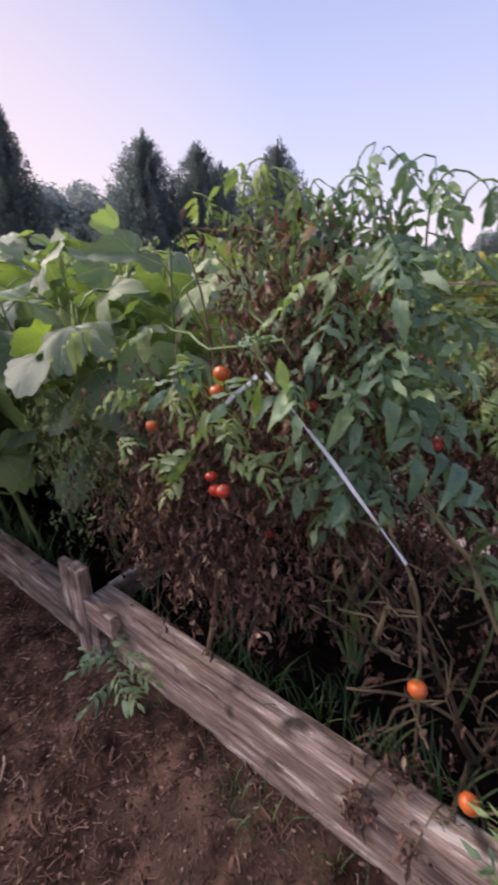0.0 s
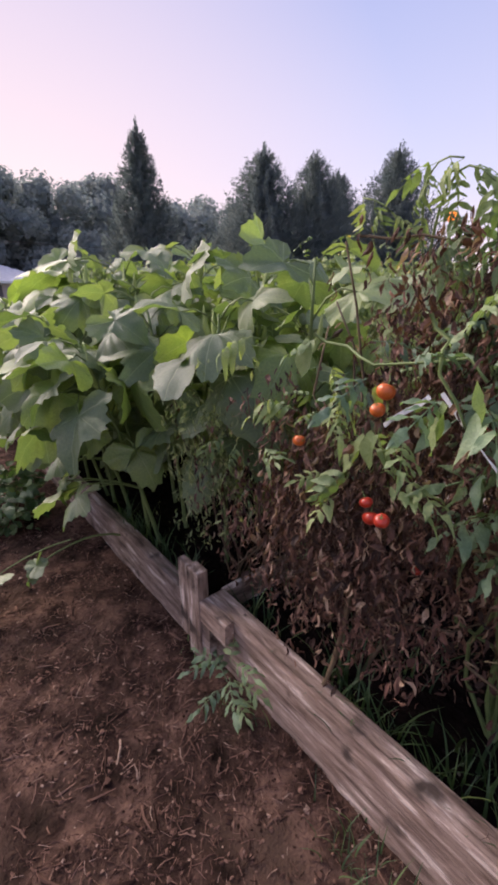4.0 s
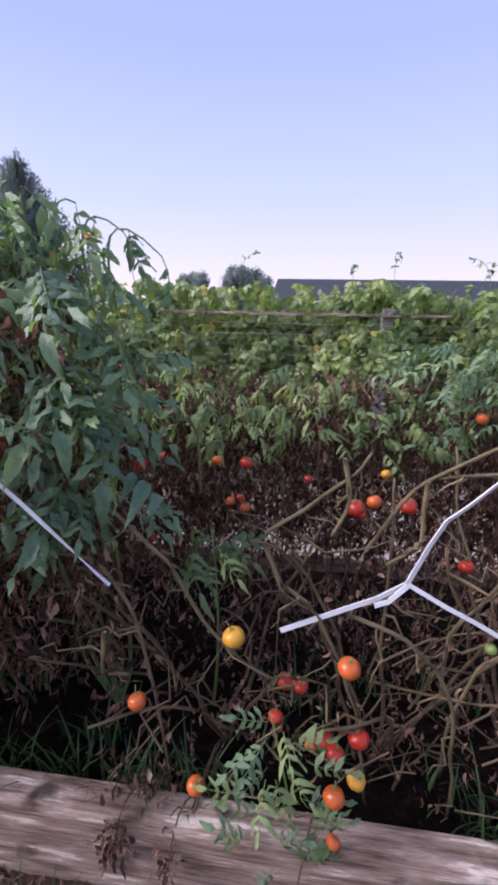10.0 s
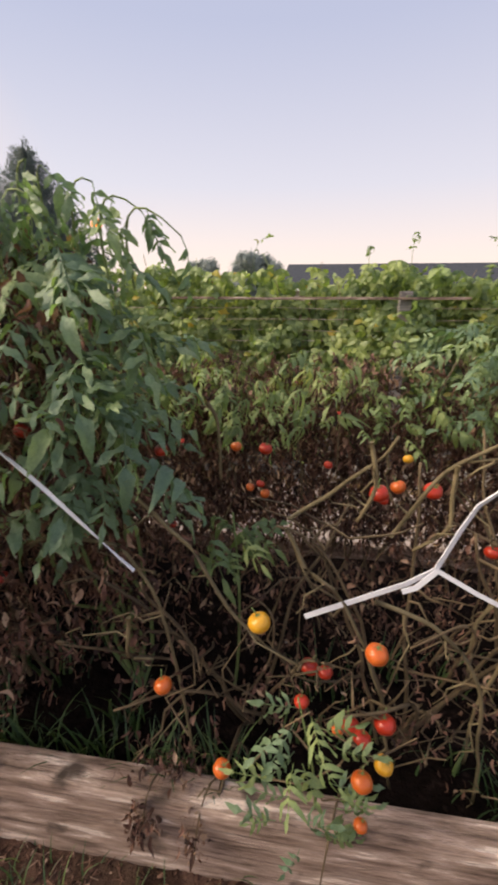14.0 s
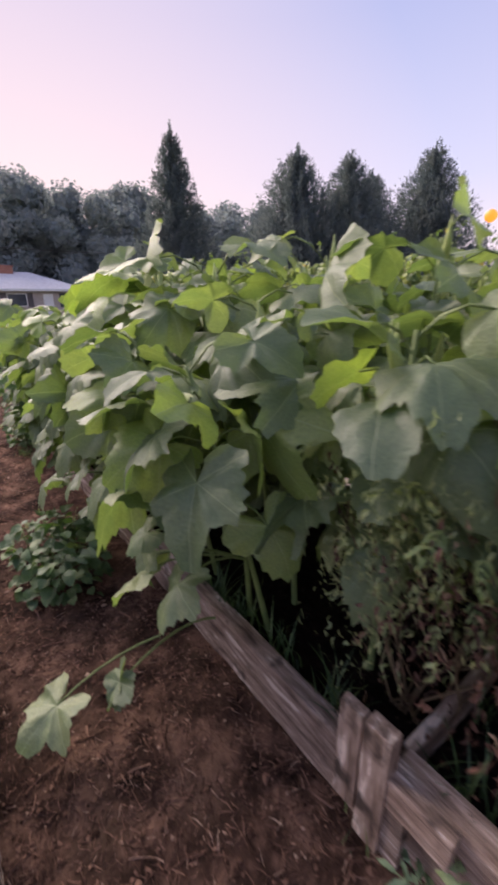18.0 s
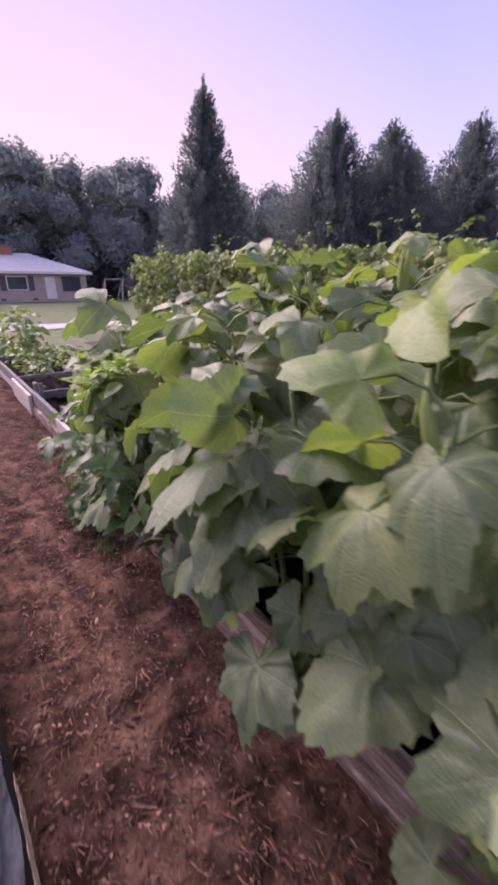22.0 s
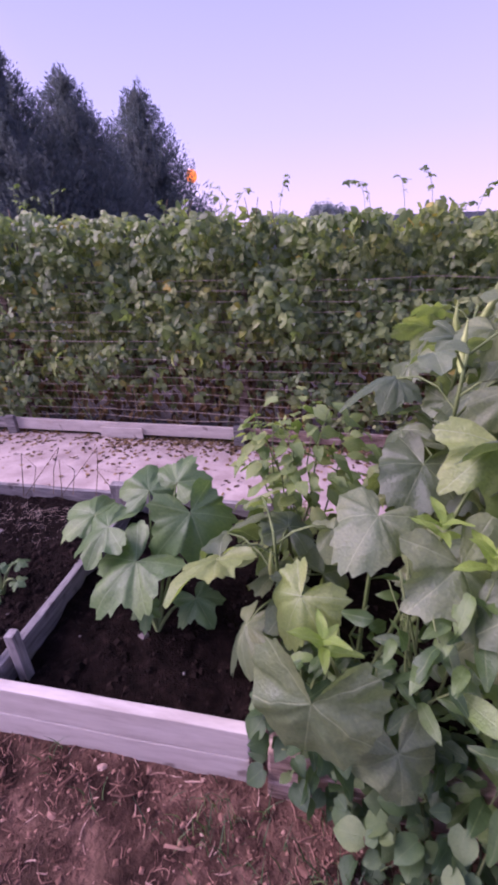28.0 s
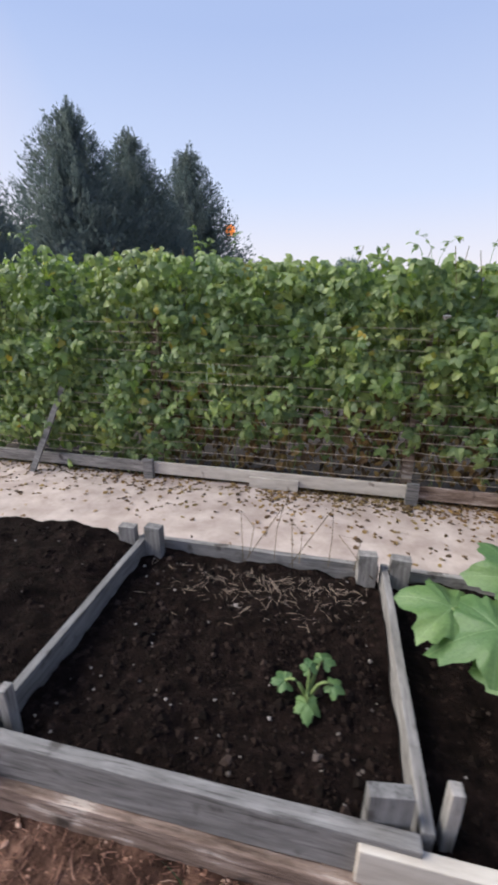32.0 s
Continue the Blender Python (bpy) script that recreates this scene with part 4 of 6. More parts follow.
def broadleaf(height, radius, seed, n=26000):
    r = random.Random(seed)
    quad = [([(-0.5, 0, 0), (0, -0.3, 0.1), (0.5, 0, -0.05), (0.1, 0.45, 0.05)], [(0, 1, 2, 3)]), ([(-0.4, -0.2, 0), (0.5, -0.1, 0.1), (0.2, 0.5, 0)], [(0, 1, 2)])]
    puffs = []
    for i in range(34):
        a, e = r.uniform(0, 6.28), r.uniform(0.08, 1.0)
        rr = radius * (1 - 0.5 * abs(e - 0.5)) * math.sqrt(r.random())
        puffs.append((Vector((math.cos(a) * rr, math.sin(a) * rr, height * e * 0.9)), radius * r.uniform(0.22, 0.4)))
    ps = []
    for i in range(n):
        c, s = puffs[r.randrange(len(puffs))]
        d = Vector((r.gauss(0, 1), r.gauss(0, 1), r.gauss(0, 1))).normalized()
        p = c + d * s * (r.uniform(0.55, 1.0) if i % 6 else r.uniform(0.9, 1.16))
        if p.z < 0.2:
            p.z = r.uniform(0.2, 2)
        ps.append((i % 2, placed(p, (r.gauss(0, 1), r.gauss(0, 1), r.gauss(0, 1)), d, r.uniform(0.20, 0.42) * height / 10)))
    ball = bmesh.new()
    bmesh.ops.create_icosphere(ball, subdivisions=2, radius=1.0)
    ball.verts.ensure_lookup_table()
    bv = [tuple(v.co * (1.0 + 0.6 * noise.noise(v.co * 1.9))) for v in ball.verts]
    bf = [tuple(v.index for v in fc.verts) for fc in ball.faces]
    ball.free()
    ps += [(2, Matrix.Translation(c) @ Matrix.Rotation(i, 4, "Z") @ Matrix.Scale(s * 0.68, 4)) for i, (c, s) in enumerate(puffs)]
    crown = scatter_mesh("crown", quad + [(bv, bf)], ps, M_HAZED_WOODS)
    trunk = tube_mesh("trunk", [(0, 0, 0), (0.1, 0, height * 0.35), (0, 0.1, height * 0.75)], [height * 0.03, height * 0.022, height * 0.008], M_BARK, 8)
    return crown, trunk


def plant_tree(kind, meshes, x, y, scale, rz, label, category, group=""):
    t = root(kind, (x, y, -0.03), label, category, group, rz=rz)
    t.scale = (scale,) * 3
    put("trunk", meshes[1], t)
    put("crown", meshes[0], t)
    return t


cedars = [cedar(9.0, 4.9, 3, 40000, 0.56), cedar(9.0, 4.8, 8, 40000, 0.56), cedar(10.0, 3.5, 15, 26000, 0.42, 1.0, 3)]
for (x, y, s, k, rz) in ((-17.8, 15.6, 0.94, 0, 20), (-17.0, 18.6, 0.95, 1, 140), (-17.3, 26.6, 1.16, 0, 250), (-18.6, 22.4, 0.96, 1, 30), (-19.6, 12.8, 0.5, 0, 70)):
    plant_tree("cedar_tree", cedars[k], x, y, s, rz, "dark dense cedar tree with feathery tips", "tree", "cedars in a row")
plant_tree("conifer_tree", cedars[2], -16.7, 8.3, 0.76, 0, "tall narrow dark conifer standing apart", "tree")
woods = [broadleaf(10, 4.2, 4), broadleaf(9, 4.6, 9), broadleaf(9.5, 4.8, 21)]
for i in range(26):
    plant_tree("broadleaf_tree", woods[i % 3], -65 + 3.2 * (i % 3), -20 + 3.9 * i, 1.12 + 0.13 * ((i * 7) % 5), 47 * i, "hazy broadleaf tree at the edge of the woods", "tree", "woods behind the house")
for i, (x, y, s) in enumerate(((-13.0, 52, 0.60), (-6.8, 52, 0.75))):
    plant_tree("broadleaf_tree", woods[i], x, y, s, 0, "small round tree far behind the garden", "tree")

# ---- houses ----
M_SHUTTER = rough_mat("shutter_paint", ((0.3, (0.10, 0.085, 0.09)), (0.7, (0.15, 0.13, 0.135))), 3.0)
M_PINKWALL = rough_mat("pale_siding", ((0.3, (0.40, 0.335, 0.31)), (0.7, (0.50, 0.43, 0.40))), 2.0)
def house(x, y, rz, w, d, eave, ridge, wall_mat, roof_mat, label, windows, hip=True, shutters=False):
    h = root("house", (x, y, 0), label, "house", rz=rz)
    part("wall", box_bm(-w / 2, w / 2, -d / 2, d / 2, -0.1, eave), wall_mat, h)
    o = 0.5
    k = d / 2 if hip else 0.0
    vs = [(-w / 2 - o, -d / 2 - o, eave), (w / 2 + o, -d / 2 - o, eave), (w / 2 + o, d / 2 + o, eave), (-w / 2 - o, d / 2 + o, eave), (-w / 2 + k, 0, ridge), (w / 2 - k, 0, ridge)]
    vs += [(a, b, c - 0.18) for a, b, c in vs[:4]]
    fs = [(0, 1, 5, 4), (2, 3, 4, 5), (1, 2, 5), (3, 0, 4), (6, 7, 1, 0), (7, 8, 2, 1), (8, 9, 3, 2), (9, 6, 0, 3), (9, 8, 7, 6)]
    put("roof", mesh_of("roof", vs, fs, roof_mat), h)
    part("soffit", box_bm(-w / 2 - o, w / 2 + o, -d / 2 - o - 0.03, -d / 2 - o - 0.004, eave - 0.20, eave + 0.02), M_WHITE, h, "white eave board")
    for wx, ww, z0, z1 in windows:
        win = part("window", box_bm(wx - ww / 2, wx + ww / 2, -d / 2 - 0.05, -d / 2 + 0.02, z0, z1), M_WHITE, h)
        part("pane", box_bm(wx - ww / 2 + 0.08, wx + ww / 2 - 0.08, -d / 2 - 0.06, -d / 2 - 0.03, z0 + 0.08, z1 - 0.08), M_GLASSDARK, win)
        for sgn in ((-1, 1) if shutters else ()):
            sx = wx + sgn * (ww / 2 + 0.28)
            part("shutter", box_bm(sx - 0.25, sx + 0.25, -d / 2 - 0.06, -d / 2 - 0.003, z0 - 0.05, z1 + 0.05), M_SHUTTER, h, "dark painted shutter")
    return h


hs = house(-51, 5.2, 90, 16, 8, 2.6, 4.3, M_PINKWALL, M_ROOFPALE, "single-storey house with a pale hipped roof and shuttered windows", ((-6.3, 1.0, 1.5, 2.2), (-2.2, 0.8, 1.5, 2.2), (1.9, 1.7, 1.0, 2.2)), True, True)
chimney = part("chimney", box_bm(1.2, 2.5, -0.6, 0.4, 3.4, 4.75), M_BRICK, hs, "red brick chimney")
part("chimney_cap", box_bm(1.1, 2.6, -0.7, 0.5, 4.754, 4.86), M_BRICK, chimney)
part("door", box_bm(4.2, 5.1, -4.06, -4.003, 0.25, 2.15), M_WHITE, hs, "pale front door")
part("picture_window", box_bm(5.7, 7.4, -4.05, -4.003, 0.9, 2.2), M_GLASSDARK, hs, "wide dark window")
for vx in (-5.5, -2.3, 0.6, 3.2):
    part("crawlspace_vent", box_bm(vx - 0.2, vx + 0.2, -4.03, -4.003, 0.12, 0.32), M_SHUTTER, hs)
for k in range(5):
    part("siding_board", box_bm(-8.0, 8.0, -4.02, -4.003, 0.42 + 0.42 * k, 0.445 + 0.42 * k), M_PINKWALL, hs)
ramp_frame = root("swing_frame", (-46, 15.6, 0), "weathered brown-grey garden swing frame on the lawn", "swing")
for yy in (-0.9, 0.9):
    for s in (-1, 1):
        put("leg", tube_mesh("leg", [(s * 0.7, yy - 0.5, 0), (0, yy, 2.0)], 0.06, M_WALL, 6), ramp_frame)
put("crossbar", tube_mesh("crossbar", [(0, -1.0, 2.0), (0, 1.0, 2.0)], 0.06, M_WALL, 6), ramp_frame)
part("slide", box_bm(-0.3, 0.3, 0.0, 2.6, -0.03, 0.03, 0.01), M_WALL, ramp_frame, "faded plastic slide").matrix_basis = pose(0, 0.9, 1.6, -38, 0, 0)
pile = root("tarp_pile", (-46, 18.8, 0), "low pile under a pale pinkish sheet on the lawn", "tarp")
bm = bmesh.new()
bmesh.ops.create_icosphere(bm, subdivisions=3, radius=1.0)
for v in bm.verts:
    v.co = Vector((v.co.x * 1.0, v.co.y * 1.9, max(0.0, v.co.z * 0.62 * (1 + 0.4 * noise.noise(v.co * 2.3)))))
part("sheet", bm, M_PINKWALL, pile, smooth=True)
put("power_line", tube_mesh("power_line", [(-42, -30 + 8 * k, 5.6 - 0.016 * (k - 5) ** 2 * -1) for k in range(13)], 0.02, M_SHUTTER, 4))
tagged(bpy.data.objects["power_line"], "thin dark overhead power line", "power line")
for yy in (-30, 66):
    pole = root("utility_pole", (-42, yy, -0.03), "wooden utility pole carrying a line", "utility pole", "utility poles")
    put("shaft", tube_mesh("shaft", [(0, 0, 0), (0, 0, 6.6)], [0.14, 0.10], M_BARK, 8), pole)
house(10, 49, 0, 25, 9, 2.6, 5.2, M_WALL, M_ROOFDARK, "long low building with a dark shingled roof", ((-8, 1.5, 0.9, 2.0),), False)

house(30.5, 45, 0, 9, 8, 2.7, 4.6, M_PINKWALL, M_ROOFPALE, "side wing with a grey roof and white eaves", ((-2, 1.2, 0.9, 2.0),), False)

# ---- street lamp ----
lamp = root("street_lamp", (-16.6, 33.2, 0), "distant street lamp glowing orange beside the cedars", "street lamp")
put("pole", tube_mesh("pole", [(0, 0, 0), (0, 0, 6.8), (0.2, -0.2, 7.1)], [0.06, 0.045, 0.04], M_BARK, 8), lamp)
glow, gnt, gp = material("sodium_glow")
gp.inputs["Base Color"].default_value = (0.35, 0.07, 0.01, 1)
gp.inputs["Emission Color"].default_value, gp.inputs["Emission Strength"].default_value = (1.0, 0.26, 0.03, 1), 1.3
bm = bmesh.new()
bmesh.ops.create_uvsphere(bm, u_segments=12, v_segments=8, radius=0.42)
bmesh.ops.translate(bm, verts=bm.verts, vec=(0.2, -0.2, 6.98))
part("lamp_head", bm, glow, lamp, "glowing orange lamp head", smooth=True)

# ---- tomato bed ----
def compound(r, leaflets=5, width=0.30, curl=0.35, droop=0.25):
    """A tomato leaf of unit length along +y: toothed leaflets in pairs on a thin bent rachis."""
    vs, fs, us = [], [], []
    n = leaflets // 2
    for k in range(n + 1):
        t = 0.25 + 0.70 * k / n
        for sgn in ((-1, 1) if k < n else (0,)):
            b = blade(r, width * r.uniform(0.8, 1.2), 6, curl * r.uniform(0.2, 1.5), r.uniform(-0.4, 0.6), 0, 0.08, 0.45)
            size = (0.34 + 0.12 * math.sin(math.pi * t)) * r.uniform(0.65, 1.25) * (1.45 if sgn == 0 else 1)
            m = Matrix.Translation((0, t, -droop * t * t)) @ Matrix.Rotation(-sgn * r.uniform(0.9, 1.25), 4, "Z") @ Matrix.Rotation(-r.uniform(0.1, 0.5), 4, "X") @ Matrix.Scale(size, 4)
            o = len(vs)
            vs += [tuple(m @ Vector(v)) for v in b[0]]
            fs += [tuple(q + o for q in f) for f in b[1]]
            us += b[2]
    o = len(vs)
    for i in range(5):
        t = i / 4
        for dx, dz in ((-0.012, 0), (0.012, 0), (0, -0.02)):
            vs.append((dx, t * 0.98, -droop * t * t + dz))
            us.append((0.5, 0.5))
    for i in range(4):
        for k in range(3):
            fs.append((o + 3 * i + k, o + 3 * i + (k + 1) % 3, o + 3 * i + 3 + (k + 1) % 3, o + 3 * i + 3 + k))
    return vs, fs, us


tr = random.Random(77)
comp_shapes = [compound(tr, 7, tr.uniform(0.13, 0.19), tr.uniform(0.2, 0.8), tr.uniform(0.1, 0.6)) for _ in range(6)]
M_TOMLEAF_OB = leaf_mat("tomato_leaf_near", ((0.0, (0.125, 0.19, 0.13)), (0.6, (0.195, 0.27, 0.17)), (1.0, (0.28, 0.35, 0.185))), "object", None, 0, 0.3, 0.5)
M_PALELEAF_OB = leaf_mat("pale_leaf_near", ((0.0, (0.15, 0.205, 0.095)), (0.6, (0.24, 0.30, 0.135)), (1.0, (0.35, 0.39, 0.17))), "object", None, 0, 0.3, 0.55)
leaf_green = [mesh_of("leaf", s[0], s[1], M_TOMLEAF_OB, s[2], smooth=True) for s in comp_shapes]
wilted_shapes = [compound(tr, 7, tr.uniform(0.13, 0.22), tr.uniform(0.6, 1.4), tr.uniform(0.3, 0.9)) for _ in range(6)]
leaf_pale = [mesh_of("leaf", s[0], s[1], M_PALELEAF_OB, s[2], smooth=True) for s in wilted_shapes]
M_HANG = leaf_mat("hanging_leaf", ((0.0, (0.15, 0.205, 0.09)), (1.0, (0.24, 0.30, 0.14))), "object", None, 0, 0.3, 0.5, None, 0.4, (1.3, 1.5, 0.6), 0.6)
hanging = []
for q in range(6):
    sh = blade(tr, tr.uniform(0.30, 0.40), 7, tr.uniform(-0.2, 0.3), tr.uniform(0.1, 0.5), 0.08, 0.05)
    hanging.append(mesh_of("leaf", sh[0], sh[1], M_HANG, sh[2], smooth=True))


def crumpled(r, width, turns):
    """A dried leaf rolled and twisted along its length."""
    vs, fs = [], []
    n, ph = 6, r.uniform(0, 6.28)
    for i in range(n + 1):
        t = i / n
        w = width * (math.sin(math.pi * min(1.0, 0.12 + 0.86 * t)) ** 0.7) * r.uniform(0.7, 1.2)
        a = ph + turns * t + r.uniform(-0.3, 0.3)
        c = Vector((0.10 * math.sin(4.1 * t + ph), t, 0.12 * math.sin(5.3 * t + 2 * ph)))
        for side, lift in ((-1, 0.7), (0, 0.0), (1, 0.7)):
            x, z = side * w, lift * w * r.uniform(0.6, 1.3)
            vs.append((c.x + x * math.cos(a) - z * math.sin(a), c.y, c.z + x * math.sin(a) + z * math.cos(a)))
    for i in range(n):
        for k in (0, 1):
            o = 3 * i + k
            fs.append((o, o + 1, o + 4, o + 3))
    return vs, fs


dead_shapes = [crumpled(tr, tr.uniform(0.11, 0.20) if q < 5 else 0.025, tr.uniform(-3, 3)) for q in range(8)]


def stem_part(pl, pts, r0, r1, mat, name="stem", sides=6):
    n = len(pts) - 1
    o = pl.matrix_basis.translation
    return put(name, tube_mesh(name, [Vector(p) - o for p in pts], [r0 + (r1 - r0) * i / n for i in range(n + 1)], mat, sides), pl)


def wander(a, b, r, amp, n=7):
    """A crooked line between two points."""
    a, b = Vector(a), Vector(b)
    k = r.uniform(0, 50)
    out = []
    for i in range(n + 1):
        t = i / n
        w = amp * math.sin(math.pi * t) ** 0.6
        out.append(a.lerp(b, t) + Vector((noise.noise((k, t * 3, 0)), noise.noise((k, t * 3, 9)), noise.noise((k, t * 3, 17)))) * w * 2)
    return out


def dead_foliage(pl, boxes, r, mat=None, name="withered_foliage"):
    """Hanging strands of curled leaves: boxes of (centre, half size, strands, leaf size)."""
    o = pl.matrix_basis.translation
    ps = []
    for c, h, count, size in boxes:
        for _ in range(count):
            g = [max(-1.1, min(1.1, r.gauss(0, 0.55))) for _ in range(3)]
            p = Vector((c[0] + h[0] * g[0], c[1] + h[1] * g[1], c[2] + h[2] * g[2])) - o
            L = r.randrange(2, 7)
            side = Vector((r.uniform(-1, 1), r.uniform(-1, 1), 0)) * 0.5
            for k in range(L):
                q = p + Vector((0.012 * r.gauss(0, 1), 0.012 * r.gauss(0, 1), -k * size * 0.5))
                if q.z + o.z < 0.26:
                    break
                d = Vector((r.gauss(0, 0.45), r.gauss(0, 0.45), -1)) + side
                ps.append((r.randrange(8), placed(q, d, (r.gauss(0, 1), r.gauss(0, 1), 0.2), size * r.uniform(0.55, 1.3), r.uniform(0, 3))))
    tagged(put(name, scatter_mesh(name, dead_shapes, ps, mat or M_DEAD), pl), "curled withered brown leaves", kind="stuff")


def green_foliage(pl, boxes, r, meshes, size):
    o = pl.matrix_basis.translation
    for c, h, count in boxes:
        for _ in range(count):
            g = [max(-1.15, min(1.15, r.gauss(0, 0.6))) for _ in range(3)]
            p = Vector((c[0] + h[0] * g[0], c[1] + h[1] * g[1], c[2] + h[2] * g[2]))
            out = Vector((g[0], g[1] - 0.35, 0.25 - 0.5 * r.random())) + Vector((r.gauss(0, 0.4), r.gauss(0, 0.4), r.gauss(0, 0.3)))
            out.z = min(out.z, 0.15 if p.z < 1.5 else -0.25)
            put("leaf", meshes[r.randrange(len(meshes))], pl, placed(p - o, out, (r.gauss(0, 0.4), -0.4 + r.gauss(0, 0.4), 1), size * r.uniform(0.65, 1.25), r.uniform(-0.5, 0.5)))


def tomato_plant(x, y, label):
    return root("tomato_plant", (x, y, 0.20), label, "tomato plant", "tomatoes in the bed")


# greyish dry bush at the bed's end
p = tomato_plant(-1.42, 0.98, "half-dry tomato bush with small grey-green leaves")
for i in range(14):
    stem_part(p, wander((-1.42 + tr.uniform(-0.1, 0.1), 0.98, 0.2), (-1.42 + tr.uniform(-0.42, 0.42), 0.95 + tr.uniform(-0.2, 0.3), tr.uniform(0.8, 1.25)), tr, 0.08), 0.005, 0.0025, M_DRYSTEM)
dead_foliage(p, (((-1.32, 0.95, 0.85), (0.36, 0.2, 0.42), 320, 0.036),), tr)
dead_foliage(p, (((-1.45, 0.86, 0.98), (0.28, 0.14, 0.34), 260, 0.030), ((-1.50, 0.78, 0.85), (0.14, 0.08, 0.32), 110, 0.030)), tr, M_YELLOWGREEN, "dry_green_foliage")
green_foliage(p, (((-1.50, 0.86, 1.05), (0.28, 0.12, 0.25), 16),), tr, leaf_pale, 0.10)

# brown withered column
p = tomato_plant(-0.78, 1.05, "tall withered brown tomato plant with wilted shoots")
for i in range(10):
    stem_part(p, wander((-0.78 + tr.uniform(-0.1, 0.1), 1.05 + tr.uniform(-0.1, 0.1), 0.2), (-0.72 + tr.uniform(-0.35, 0.3), 1.0 + tr.uniform(-0.2, 0.2), tr.uniform(1.0, 1.7)), tr, 0.1), 0.008, 0.003, M_DRYSTEM)
stem_part(p, bezier((-0.78, 0.76, 0.24), (-0.70, 0.76, 0.45), (-0.70, 0.79, 0.76), 6), 0.008, 0.009, M_DRYSTEM)
dead_foliage(p, (((-0.58, 1.00, 1.42), (0.25, 0.18, 0.28), 1000, 0.036), ((-0.78, 0.80, 0.92), (0.30, 0.13, 0.32), 1250, 0.038), ((-0.72, 0.72, 1.02), (0.18, 0.07, 0.14), 260, 0.036), ((-0.42, 1.05, 0.85), (0.28, 0.2, 0.36), 600, 0.038)), tr)
green_foliage(p, (((-0.78, 0.74, 1.30), (0.22, 0.08, 0.13), 20), ((-0.70, 0.68, 1.20), (0.16, 0.05, 0.08), 9), ((-0.66, 0.98, 1.66), (0.14, 0.1, 0.06), 6)), tr, leaf_pale, 0.088)
green_foliage(p, (((-0.62, 0.78, 1.40), (0.26, 0.08, 0.10), 8),), tr, leaf_green, 0.12)
for at, d, size in (((-0.48, 0.70, 1.36), (0.02, -0.10, -1), 0.10), ((-0.435, 0.70, 1.41), (0.5, -0.05, -1), 0.085), ((-0.83, 0.70, 1.45), (-0.1, -0.3, -1), 0.09), ((-0.60, 0.66, 1.28), (-0.2, -0.2, -1), 0.08), ((-0.66, 0.72, 1.24), (-0.3, -0.2, -1), 0.10), ((-0.92, 0.76, 1.52), (-0.5, -0.4, -0.7), 0.085)):
    put("leaf", hanging[int(size * 1000) % 6], p, placed(Vector(at) - p.matrix_basis.translation, d, (tr.gauss(-0.5, 0.6), -1, 0.5), size, 0.5), "pale yellow-green hanging leaf")
stem_part(p, wander((-0.95, 0.85, 1.45), (-0.45, 0.78, 1.40), tr, 0.06), 0.0045, 0.003, M_STEM)
stem_part(p, wander((-0.58, 0.78, 1.52), (-0.46, 0.76, 1.30), tr, 0.03), 0.0045, 0.003, M_STEM)

for (a, m, b) in (((-0.74, 1.02, 1.62), (-0.80, 1.0, 1.90), (-0.66, 0.98, 1.84)), ((-0.73, 1.02, 1.62), (-0.72, 1.0, 1.92), (-0.58, 0.97, 1.78)), ((-0.76, 1.02, 1.60), (-0.80, 1.0, 1.78), (-0.92, 0.98, 1.80))):
    arch = bezier(a, m, b, 7)
    stem_part(p, arch, 0.004, 0.0018, M_STEM)
    for q in range(2, 8):
        put("leaf", leaf_pale[q % 6], p, placed(arch[q] - p.matrix_basis.translation, (tr.gauss(0, 0.7), tr.uniform(-0.6, 0.4), tr.uniform(-0.9, -0.1)), (0, -0.3, 1), tr.uniform(0.05, 0.085), tr.gauss(0, 0.3)))
stem_part(p, wander((-0.93, 0.98, 1.71), (-0.60, 1.0, 1.67), tr, 0.01), 0.004, 0.003, M_DRYSTEM, "twig")

# green column
p = tomato_plant(-0.34, 1.12, "tall leafy green tomato plant")
for i in range(8):
    stem_part(p, wander((-0.34, 1.12, 0.2), (-0.36 + tr.uniform(-0.2, 0.10), 1.05 + tr.uniform(-0.15, 0.15), tr.uniform(1.3, 1.65)), tr, 0.1), 0.008, 0.003, M_STEM)
green_foliage(p, (((-0.38, 1.08, 1.38), (0.15, 0.13, 0.33), 92), ((-0.33, 1.0, 1.22), (0.12, 0.07, 0.16), 20), ((-0.46, 1.08, 1.66), (0.16, 0.10, 0.08), 13)), tr, leaf_green, 0.155)
for i in range(9):
    a = (-0.70 + 0.06 * i, 1.08, 1.58)
    b = (a[0] + tr.uniform(0.02, 0.16), 1.04 + tr.uniform(-0.06, 0.06), 1.83 - 0.10 * abs(i - 4) / 4 + tr.uniform(-0.05, 0.04))
    arch = bezier(a, (a[0] - 0.04, 1.06, 1.86), b, 7)
    stem_part(p, arch, 0.0035, 0.0018, M_STEM)
    for q in range(3, 8, 2):
        put("leaf", leaf_green[(q + i) % 6], p, placed(arch[q] - p.matrix_basis.translation, (tr.gauss(0.15, 0.5), tr.uniform(-0.6, 0.3), tr.uniform(-1.1, -0.35)), (0, -0.3, 1), tr.uniform(0.08, 0.12), tr.gauss(0, 0.3)))

